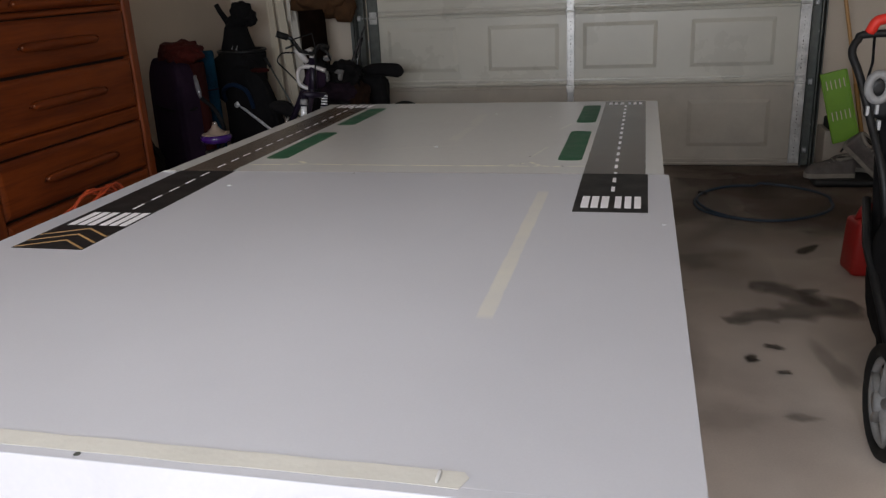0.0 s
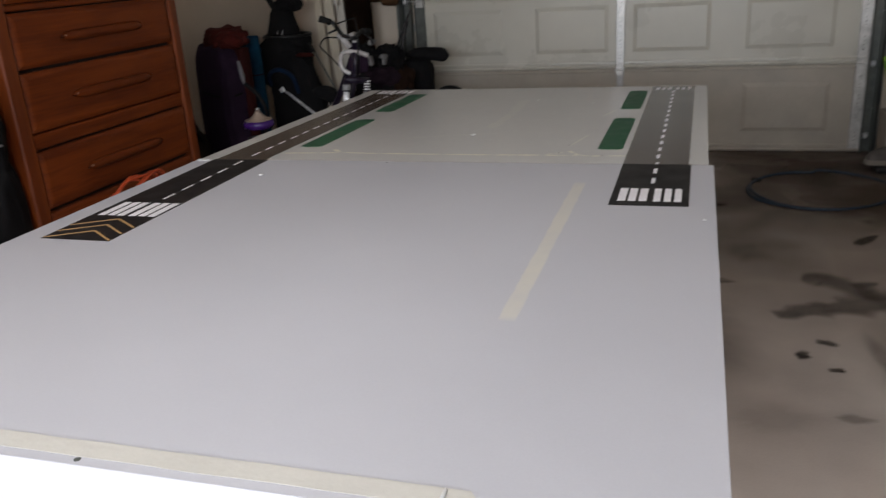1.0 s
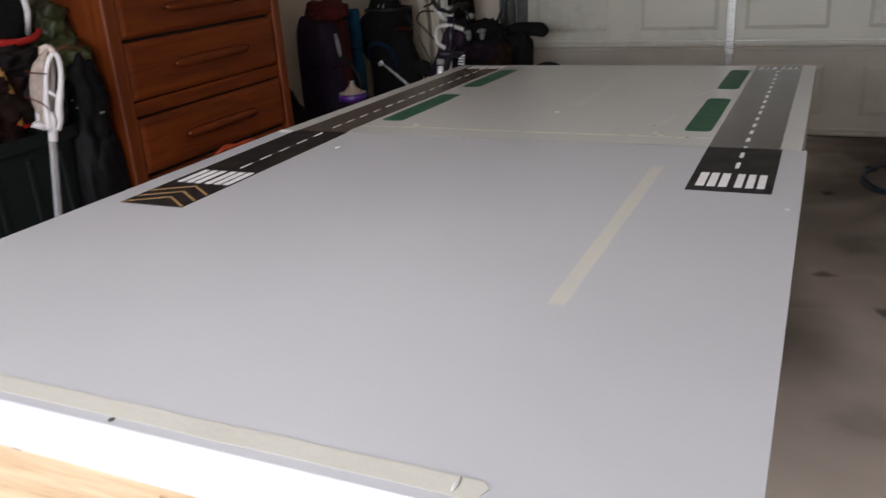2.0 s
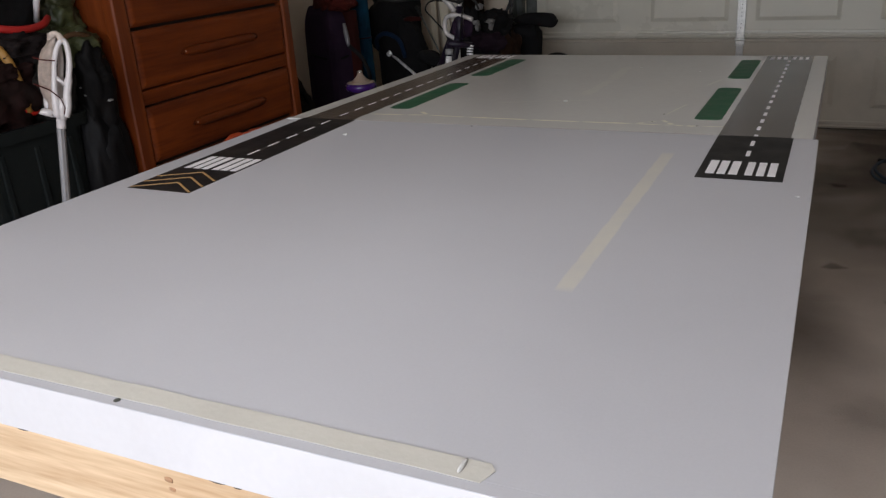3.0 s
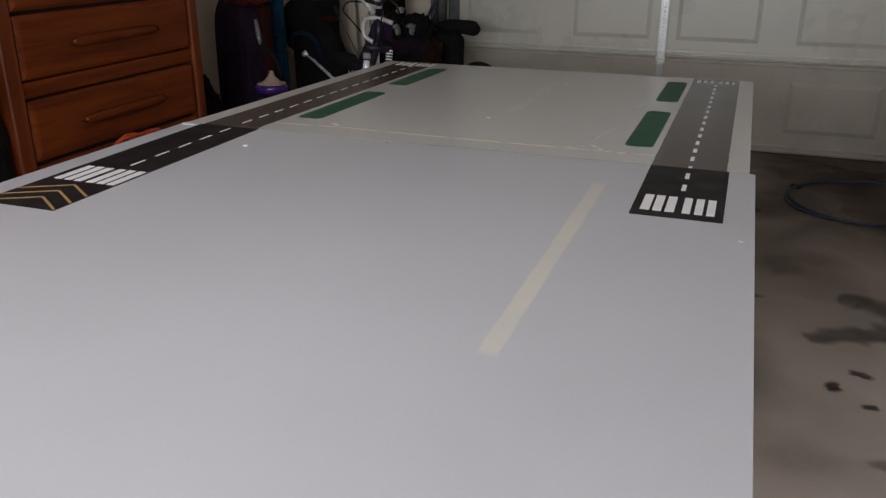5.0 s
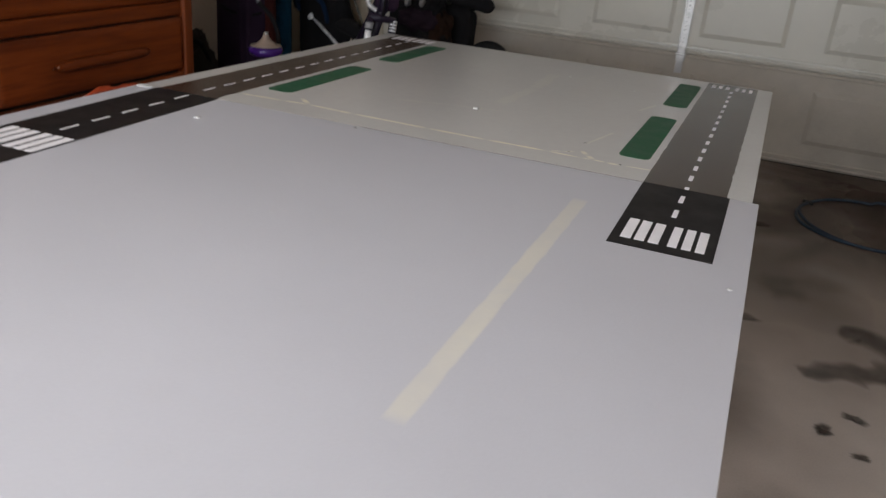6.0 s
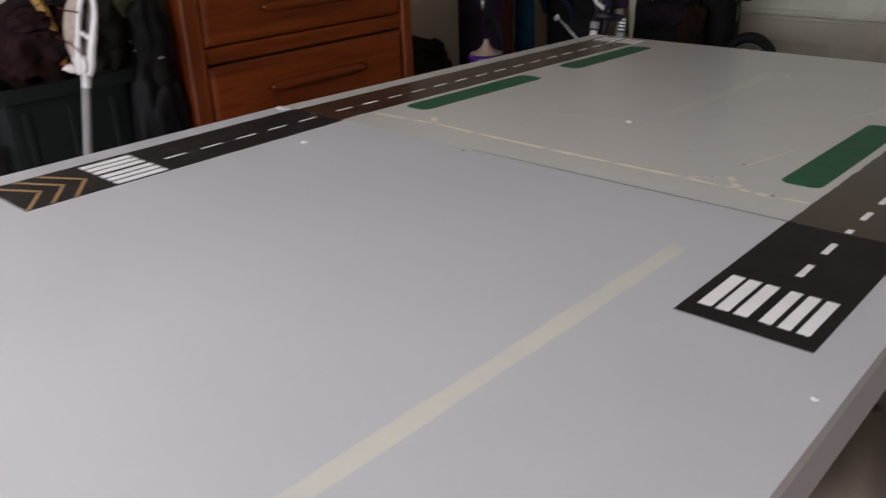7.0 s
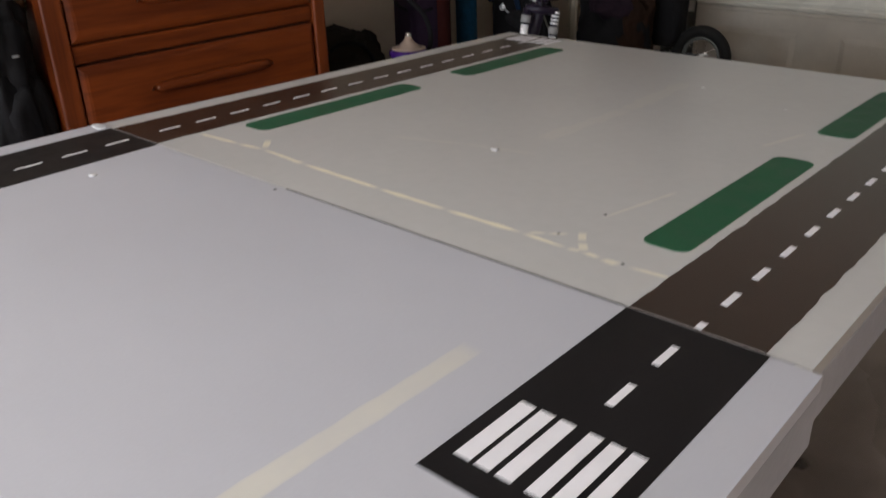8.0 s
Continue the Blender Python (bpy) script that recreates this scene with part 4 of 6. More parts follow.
def bin_body(w, d, h, taper, wall=0.006):
    """A tapered open bin with a rolled rim."""
    bm = bmesh.new()
    r = 0.05

    def ring(sw, sd, z, rr):
        out = []
        for cx, cy, a0 in ((sw - rr, sd - rr, 0), (-sw + rr, sd - rr, 90), (-sw + rr, -sd + rr, 180), (sw - rr, -sd + rr, 270)):
            out += [bm.verts.new((cx + rr * math.cos(radians(a0 + k * 22.5)), cy + rr * math.sin(radians(a0 + k * 22.5)), z)) for k in range(5)]
        return out

    rings = [ring(w / 2 * taper, d / 2 * taper, 0.0, r), ring(w / 2 - 0.012, d / 2 - 0.012, h - 0.05, r), ring(w / 2 + 0.010, d / 2 + 0.010, h - 0.045, r), ring(w / 2 + 0.010, d / 2 + 0.010, h, r),
             ring(w / 2 - 0.010, d / 2 - 0.010, h, r), ring(w / 2 * taper - wall, d / 2 * taper - wall, 0.02, r)]
    for ra, rb in zip(rings, rings[1:]):
        for k in range(len(ra)):
            bm.faces.new((ra[k], ra[(k + 1) % len(ra)], rb[(k + 1) % len(ra)], rb[k]))
    bm.faces.new(rings[0][::-1])
    bm.faces.new(rings[-1])
    return bm


bin_ = thing("storage_bin", pose(-2.04, -0.07, 0), "large black-green plastic bin full of sports gear", "bin")
part("body", bin_body(0.42, 0.50, 0.88, 0.82), M_BIN, bin_)
for y in (-0.15, 0.0, 0.15):
    part("rib", boxes((0.185, 0.202, y - 0.012, y + 0.012, 0.10, 0.80), bev=0.005), M_BIN, bin_)
for y in (-0.262, 0.262):
    part("handle", boxes((-0.07, 0.07, y - 0.014, y + 0.014, 0.82, 0.845), bev=0.006, seg=3), M_BIN, bin_)
ob = thing("recycling_bin", pose(-1.99, -0.60, 0), "blue plastic recycling bin standing beside the black bin", "bin")
part("body", bin_body(0.40, 0.44, 0.72, 0.80), M_BLUEBIN, ob)
part("handle", boxes((-0.07, 0.07, 0.222, 0.25, 0.63, 0.655), bev=0.006, seg=3), M_BLUEBIN, ob)

bag = thing("trash_bag", pose(-2.025, 0.250, 0), "full black plastic bag slumped between bin and dresser", "bag")
part("sack", lump((0.030, 0, 0.46), (0.215, 0.120, 0.48), 11, 0.12, 2.4, 5, 0.9, 0.6), M_SACK, bag, smooth=True)
# Dark folds are shaped to cover the dresser's side from the camera's view.
part("fold", lump((0.125, 0.000, 0.66), (0.110, 0.085, 0.29), 13, 0.28, 2.6, 4), M_SACK, bag, "bulging fold of the bag", smooth=True)
part("hanging_fold", lump((0.135, 0.010, 0.93), (0.100, 0.080, 0.19), 14, 0.32, 2.6, 4), M_SACK, bag, "loose dark top, sized to cover the dresser's side", smooth=True)
for x, y, z, k in ((0.180, -0.055, 0.965, 0.010), (0.190, -0.055, 0.935, 0.007), (0.245, 0.005, 0.905, 0.008)):
    part("tie_clip", lump((x, y, z), (k, k * 1.5, k * 0.6), 5, 0.3, 2.5, 2), M_RINGGREY, bag, "small dull metal clip", smooth=True)
part("neck", lump((0.04, 0.03, 0.93), (0.075, 0.065, 0.075), 12, 0.4, 3.0, 3), M_SACK, bag, "gathered neck of the bag", smooth=True)
bag = thing("green_sports_bag", pose(-1.99, 0.265, 1.085), "creased olive green sports bag on top of the pile", "bag")
part("sack", lump((0, 0, 0), (0.14, 0.125, 0.10), 21, 0.34, 2.8, 5), M_OLIVE, bag, smooth=True)
part("side_pouch", lump((-0.06, 0.03, 0.13), (0.10, 0.10, 0.11), 22, 0.34, 2.8, 5), M_OLIVE, bag, "upper pouch", smooth=True)
part("strap", tube(bmesh.new(), curve_through([(0.06, -0.13, 0.02), (0.12, -0.06, 0.075), (0.13, 0.02, 0.06), (0.10, 0.10, 0.03)], 4), 0.010, 8), M_BROWNCLOTH, bag, "brown webbing strap", smooth=True)
part("patch", lump((0.09, 0.03, -0.04), (0.055, 0.07, 0.022), 4, 0.25, 3, 3), M_BROWNCLOTH, bag, "orange-brown patch", smooth=True)
part("buckle", boxes((0.118, 0.128, -0.045, -0.020, 0.055, 0.085), bev=0.003), M_RINGGREY, bag, "dull grey buckle")
bag = thing("pile_of_sports_clothes", pose(-2.03, -0.02, 0.97), "crumpled dark red and grey sports clothes in the bin", "clothes")
part("shirt", lump((0.04, -0.06, 0.02), (0.15, 0.15, 0.14), 31, 0.34, 2.8, 5), M_DARKRED, bag, smooth=True)
part("sleeve", lump((0.14, 0.10, 0.02), (0.08, 0.09, 0.13), 33, 0.34, 2.8, 5), mat("grey_olive_cloth", (0.010, 0.008, 0.007), 0.85, var=0.5, scale=10, bump=0.4, spec=0.2), bag, smooth=True)
part("towel", lump((0.08, 0.02, 0.17), (0.10, 0.14, 0.055), 34, 0.45, 3.0, 5), mat("grey_towel", (0.014, 0.010, 0.010), 0.95, var=0.4, scale=14, fine=240, bump=0.6, spec=0.1), bag, "crumpled grey towel", smooth=True)
part("sock", lump((0.15, -0.10, 0.10), (0.05, 0.07, 0.035), 35, 0.4, 2.8, 4), M_DARKRED, bag, "dark maroon sock", smooth=True)
ob = thing("foam_strap", pose(-1.88, -0.10, 0.98), "curved strip of yellow-orange foam hanging over the bin", "foam strip")
part("strip", tube(bmesh.new(), [(-0.03, -0.02, 0.20), (0.0, 0.0, 0.18), (0.018, 0.015, 0.13), (0.024, 0.03, 0.06), (0.022, 0.045, -0.02), (0.016, 0.055, -0.06)], [0.010, 0.015, 0.017, 0.017, 0.015, 0.009], 10), M_YELLOW, ob, smooth=True)
ob = thing("red_gym_shoe", pose(-1.90, -0.03, 0.925), "small bright red canvas shoe on the bin's rim", "shoe")
part("upper", lump((0, 0, 0), (0.035, 0.055, 0.026), 8, 0.25, 2.5, 3), M_REDBRIGHT, ob, smooth=True)
ob = thing("sports_backpack", pose(-2.06, 0.03, 1.20), "black backpack with red band and white straps above the bin", "backpack")
part("pack", lump((0, 0, 0.13), (0.14, 0.17, 0.20), 41, 0.14, 2.2, 5), M_BLACKFAB, ob, smooth=True)
bm = tube(bmesh.new(), curve_through([(0.13, -0.13, 0.030), (0.165, -0.07, 0.012), (0.175, 0.01, 0.004), (0.165, 0.09, 0.010), (0.14, 0.14, 0.026)], 4), 0.012, 10)
for v in bm.verts:
    v.co.z = 0.010 + (v.co.z - 0.010) * 1.15
part("band", bm, M_RED, ob, "bright red band", smooth=True)
part("strap", tube(bmesh.new(), [(0.10, 0.12, 0.02), (0.15, 0.10, 0.10), (0.14, 0.10, 0.20), (0.08, 0.09, 0.31)], 0.012, 8), M_LAX, ob, "white shoulder strap", smooth=True)
part("strap", tube(bmesh.new(), [(0.12, -0.13, 0.03), (0.16, -0.10, 0.12), (0.13, -0.08, 0.22), (0.06, -0.07, 0.31)], 0.012, 8), M_LAX, ob, "white shoulder strap", smooth=True)
part("flap", lump((0.03, 0.0, 0.30), (0.12, 0.14, 0.06), 44, 0.2, 2.2, 4), M_BLUE, ob, "blue top flap", smooth=True)
part("pad", lump((0.12, -0.13, 0.05), (0.03, 0.045, 0.022), 45, 0.15, 2.2, 3), M_LAX, ob, "white pad", smooth=True)

# ---- bags, vacuum and golf bag in the corner ----
roll = thing("sleeping_bag_roll", pose(-2.235, 2.565, 0, 0, 0, -28.8), "tall dark navy nylon sack standing by the wall", "bag")
part("sack", lump((-0.022, 0, 0.515), (0.198, 0.085, 0.515), 51, 0.10, 2.4, 5, 0.93, 0.40), M_NAVY, roll, smooth=True)
for z in (0.32, 0.72):
    part("strap", tube(bmesh.new(), [(-0.022 + 0.206 * math.cos(a), 0.094 * math.sin(a), z + 0.01 * math.sin(2 * a)) for a in [k * math.tau / 28 for k in range(28)]], 0.008, 6, True), M_BLACKFAB, roll, "black strap", smooth=True)
cloth = thing("folded_blanket", pose(-2.19, 2.60, 1.030, 0, 0, -28.8), "maroon blanket bundled on top of the navy sack", "blanket")
part("blanket", lump((0.01, 0, 0.030), (0.15, 0.115, 0.070), 53, 0.34, 2.6, 5), M_MAROON, cloth, smooth=True)
part("corner", lump((0.10, -0.02, 0.022), (0.07, 0.085, 0.050), 54, 0.4, 2.6, 4), M_MAROON, cloth, "folded corner", smooth=True)
ob = thing("foam_roll", pose(-2.20, 2.95, 0.0, 0, -1.0, 0), "upright blue foam roll leaning between the bags", "foam roll")
part("roll", lathe(bmesh.new(), [(0.02, 0.0), (0.056, 0.0), (0.062, 0.01), (0.062, 1.02), (0.056, 1.035), (0.02, 1.035), (0.018, 0.96)], 22), M_BLUE, ob, smooth=True)
for z in (0.30, 0.78):
    part("band", tube(bmesh.new(), [(0.063 * math.cos(a), 0.063 * math.sin(a), z) for a in [k * math.tau / 24 for k in range(24)]], 0.005, 6, True), M_NAVY, ob, "dark elastic band", smooth=True)
bag = thing("duffel_bag", pose(-2.36, 2.03, 0), "dark grey slumped duffel bag on the floor by the wall", "bag")
part("sack", lump((0, 0, 0.31), (0.16, 0.36, 0.34), 57, 0.20, 2.3, 5, 0.88), M_DUFFEL, bag, smooth=True)
part("flap", lump((0.05, -0.05, 0.58), (0.10, 0.20, 0.075), 58, 0.35, 2.6, 4), M_DUFFEL, bag, "rumpled top flap", smooth=True)
part("strap", tube(bmesh.new(), curve_through([(0.12, -0.26, 0.42), (0.15, -0.10, 0.60), (0.16, 0.08, 0.58), (0.13, 0.24, 0.40)], 5), 0.012, 8), M_BLACKFAB, bag, "carrying strap", smooth=True)

vac = thing("upright_vacuum", pose(-1.57, 1.80, 0, 0, 0, 30), "upright vacuum cleaner with purple bin and cream cone", "vacuum cleaner")
part("base", boxes((-0.13, 0.13, -0.14, 0.12, 0.0, 0.085), bev=0.03, seg=3), M_BLACKPL, vac, smooth=True)
part("column", lathe(bmesh.new(), [(0.05, 0.07), (0.055, 0.10), (0.05, 0.55), (0.07, 0.60)], 18), M_BLACKPL, vac, smooth=True)
SMALL = pose(0, 0, 0.296) @ Matrix.Diagonal((0.85, 0.85, 0.58, 1))
ob = part("dust_bin", lathe(bmesh.new(), [(0.055, 0.600), (0.085, 0.610), (0.100, 0.640), (0.100, 0.668), (0.086, 0.686)], 26), M_PURPLE, vac, "shiny purple bin", smooth=True)
ob.matrix_basis = SMALL
ob = part("collar", lathe(bmesh.new(), [(0.080, 0.682), (0.088, 0.684), (0.088, 0.690), (0.072, 0.694)], 26), M_CREAM, vac, smooth=True)
ob.matrix_basis = SMALL
ob = part("cone", lathe(bmesh.new(), [(0.070, 0.692), (0.055, 0.703), (0.030, 0.735), (0.020, 0.755), (0.016, 0.775)], 22), M_CREAM, vac, "cream plastic cone", smooth=True)
ob.matrix_basis = SMALL
ob = part("knob", lathe(bmesh.new(), [(0.012, 0.772), (0.017, 0.782), (0.013, 0.795), (0.005, 0.80)], 14), M_CHROME, vac, "chrome knob", smooth=True)
ob.matrix_basis = SMALL
part("wand", tube(bmesh.new(), [(-0.052, 0.235, 0.86), (-0.057, 0.255, 0.90), (-0.063, 0.268, 0.94), (-0.068, 0.275, 0.985)], [0.008, 0.014, 0.013, 0.009], 12), M_CLEAR, vac, "smoky clear plastic wand", smooth=True)
part("hose", tube(bmesh.new(), curve_through([(-0.02, 0.09, 0.50), (0.05, 0.20, 0.66), (0.02, 0.26, 0.78), (-0.05, 0.235, 0.865)], 6), 0.012, 10), M_BLACKFAB, vac, "black ribbed hose", smooth=True)

golf = thing("golf_bag", pose(-2.26, 3.50, 0), "big black golf bag with covered clubs and silver trolley leg", "golf bag")
bm = lathe(bmesh.new(), [(0.14, 0.0), (0.155, 0.01), (0.165, 0.25), (0.160, 0.55), (0.168, 0.80), (0.175, 0.95), (0.170, 0.985), (0.15, 0.98), (0.14, 0.90)], 26, Matrix.Translation((0.045, 0, 0)))
part("barrel", bm, M_BLACKFAB, golf, smooth=True)
part("rim", tube(bmesh.new(), [(0.045 + 0.170 * math.cos(a), 0.170 * math.sin(a), 0.985) for a in [k * math.tau / 28 for k in range(28)]], 0.012, 8, True), M_BLACKPL, golf, "black plastic rim", smooth=True)
bm = lump((0.17, -0.15, 0.45), (0.200, 0.10, 0.46), 61, 0.22, 2.4, 5, 0.0, 0.55)
for v in bm.verts:
    v.co.x -= max(0.0, v.co.z - 0.50) * 0.28 * max(0.0, v.co.x / 0.35)
part("pocket", bm, M_BLACKFAB, golf, smooth=True)
part("pocket", lump((0.03, -0.13, 0.80), (0.16, 0.10, 0.20), 62, 0.12, 2.0, 4), M_BLACKFAB, golf, smooth=True)
part("hood", lathe(bmesh.new(), [(0.13, 0.97), (0.120, 1.02), (0.098, 1.09), (0.085, 1.15), (0.060, 1.19)], 18, Matrix.Translation((0.03, -0.02, 0))), M_BLACKFAB, golf, "black hood over the clubs", smooth=True)
for i, (x, y, h, rx, rz) in enumerate(((0.095, -0.03, 1.255, 0.072, 0.070), (0.055, -0.02, 1.190, 0.080, 0.050), (0.145, 0.0, 1.215, 0.042, 0.060), (0.055, -0.05, 1.300, 0.022, 0.030))):
    part("head_cover", lump((x, y, h), (rx, rx * 1.1, rz), 63 + i, 0.25, 2.2, 4), M_BLACKFAB, golf, "black knitted head cover", smooth=True)
part("club_head", tube(bmesh.new(), [(0.0, -0.03, 1.13), (-0.045, -0.03, 1.225), (-0.075, -0.03, 1.27), (-0.100, -0.03, 1.318)], [0.016, 0.022, 0.020, 0.018], 10), M_BLACKFAB, golf, "slim black club cover", smooth=True)
for x, z, h in ((0.035, 0.965, 0.10), (0.065, 0.955, 0.085), (0.005, 0.965, 0.06)):
    part("club_shaft", tube(bmesh.new(), [(x, -0.155, z), (x + 0.012, -0.115, z + h)], 0.006, 8), M_RINGGREY, golf, "dull steel club shaft", smooth=True)
part("trolley_leg", tube(bmesh.new(), [(0.09, -0.24, 0.622), (0.39, -0.32, 0.430), (0.64, -0.39, 0.27)], 0.0105, 10), M_SILVER, golf, "silver tubular trolley leg", smooth=True)
part("leg_end", lathe(bmesh.new(), [(0.012, -0.022), (0.024, -0.018), (0.024, 0.018), (0.014, 0.022)], 12, pose(0.085, -0.238, 0.626, 0, 57, -15)), M_SILVER, golf, smooth=True)
part("carry_strap", tube(bmesh.new(), curve_through([(0.00, -0.26, 0.66), (0.03, -0.33, 0.73), (0.09, -0.36, 0.775), (0.15, -0.35, 0.775), (0.20, -0.30, 0.72), (0.21, -0.25, 0.60)], 5), 0.016, 10), M_STRAPBLUE, golf, "dark blue padded strap", smooth=True)
part("tag", lump((0.285, -0.24, 0.865), (0.070, 0.012, 0.016), 67, 0.3, 2.4, 3), M_MAROONDARK, golf, "dark maroon strap", smooth=True)
for x in (-0.14, 0.14):
    part("trolley_wheel", tube(bmesh.new(), [(x + 0.10, -0.15 + 0.12 * math.cos(a), 0.135 + 0.12 * math.sin(a)) for a in [k * math.tau / 24 for k in range(24)]], 0.014, 8, True), M_RUBBER, golf, smooth=True)

# ---- boards and rug leaning in the corner ----


def leaning_board(x0, x1, w, d, material, label, y_top=4.11, y_foot=3.93, length=2.15):
    ob = thing("trim_board", pose(x0, y_foot, 0.004), label, "board", "boards leaning on the wall")
    top = Vector((x1 - x0, y_top - d - y_foot, length))
    bm = boxes((-w / 2, w / 2, 0, d, 0, top.length), bev=0.003)
    box(bm, -w / 2, -w / 2 + 0.016, -0.006, 0, 0, top.length, bev=0.002)
    box(bm, w / 2 - 0.016, w / 2, -0.006, 0, 0, top.length, bev=0.002)
    p = part("board", bm, material, ob)
    p.matrix_basis = pose(0, 0, 0, -math.degrees(math.atan2(top.y, length)), math.degrees(math.atan2(top.x, length)), 0)
    return ob


leaning_board(-1.98, -2.20, 0.075, 0.018, M_TRIM, "narrow cream trim board leaning in the corner")
leaning_board(-2.10, -2.24, 0.060, 0.018, M_TRIM, "narrow cream trim board leaning in the corner", 4.08, 3.90)
leaning_board(-1.88, -2.06, 0.060, 0.016, M_TRIMWHITE, "off-white trim board leaning in the corner", 4.07, 3.86)
leaning_board(-1.78, -1.96, 0.16, 0.020, M_TRIMWHITE, "wide off-white panelled board leaning in the corner", 4.115, 3.96)
strap = thing("hanging_strap", pose(-1.965, 3.86, 0), "narrow off-white strap hanging from the ceiling in the corner", "strap")
part("webbing", boxes((-0.013, 0.013, -0.002, 0.002, 1.18, 2.60)), M_TRIMWHITE, strap)
part("end_loop", boxes((-0.016, 0.016, -0.006, 0.006, 1.165, 1.20), bev=0.003), M_TRIMWHITE, strap)
ob = thing("rolled_mat", pose(-2.055, 2.575, 0.0, 0, -1, 0), "slim maroon rolled mat beside the blue roll", "mat")
part("roll", lathe(bmesh.new(), [(0.01, 0.0), (0.046, 0.0), (0.048, 0.01), (0.048, 0.99), (0.044, 1.0), (0.01, 1.0)], 16), M_MAROONDARK, ob, smooth=True)
rug = thing("rolled_rug", pose(-1.745, 3.80, 0.0, -1.5, -1.5, 0), "dark brown rolled rug standing on its end", "rug")
prof = []
for i in range(160):
    a = i / 160 * math.tau * 4.2
    r = 0.035 + 0.075 * i / 160
    prof.append((r * math.cos(a), r * math.sin(a)))
bm = bmesh.new()
lo = [bm.verts.new((x, y, 0.0)) for x, y in prof]
hi = [bm.verts.new((x * 0.96, y * 0.96, 1.24)) for x, y in prof]
for i in range(len(prof) - 1):
    bm.faces.new((lo[i], lo[i + 1], hi[i + 1], hi[i]))
bmesh.ops.solidify(bm, geom=bm.faces[:], thickness=0.010)
part("roll", bm, M_RUG, rug, smooth=True)
coat = thing("suede_jacket", pose(-1.66, 3.92, 1.44), "brown suede jacket hanging on a wall hook", "jacket")
part("jacket_body", lump((-0.07, -0.02, 0.02), (0.25, 0.10, 0.26), 71, 0.30, 2.4, 5), M_BROWNCLOTH, coat, smooth=True)
part("sleeve", lump((0.12, -0.01, -0.17), (0.09, 0.06, 0.13), 72, 0.22, 2.4, 4), M_BROWNCLOTH, coat, smooth=True)
part("hook", tube(bmesh.new(), [(-0.05, 0.208, 0.30), (-0.05, 0.12, 0.30), (-0.05, 0.08, 0.26), (-0.05, 0.06, 0.22)], 0.008, 8), M_GALV, coat, "steel wall hook")


# ---- bicycles ----
def wheel(parent, x, r, tyre, rim_mat, spokes=18):
    c = Vector((x, 0, r))
    ring = lambda rad, y=0.0, n=40: [(c.x + rad * math.cos(k * math.tau / n), y, c.z + rad * math.sin(k * math.tau / n)) for k in range(n)]
    w = part("wheel", tube(bmesh.new(), ring(r - tyre), tyre, 10, True), M_RUBBER, parent, "knobbly black tyre", smooth=True)
    part("rim", tube(bmesh.new(), ring(r - tyre * 2.2), 0.010, 8, True), rim_mat, w, smooth=True)
    bm = tube(bmesh.new(), [(c.x, -0.05, c.z), (c.x, 0.05, c.z)], 0.016, 12)
    for k in range(spokes):
        a = k * math.tau / spokes
        tube(bm, [(c.x + 0.016 * math.cos(a + 0.5), 0.03 * (-1) ** k, c.z + 0.016 * math.sin(a + 0.5)), (c.x + (r - tyre * 2.2) * math.cos(a), 0, c.z + (r - tyre * 2.2) * math.sin(a))], 0.0014, 4)
    part("spokes", bm, M_CHROME, w)
    return w


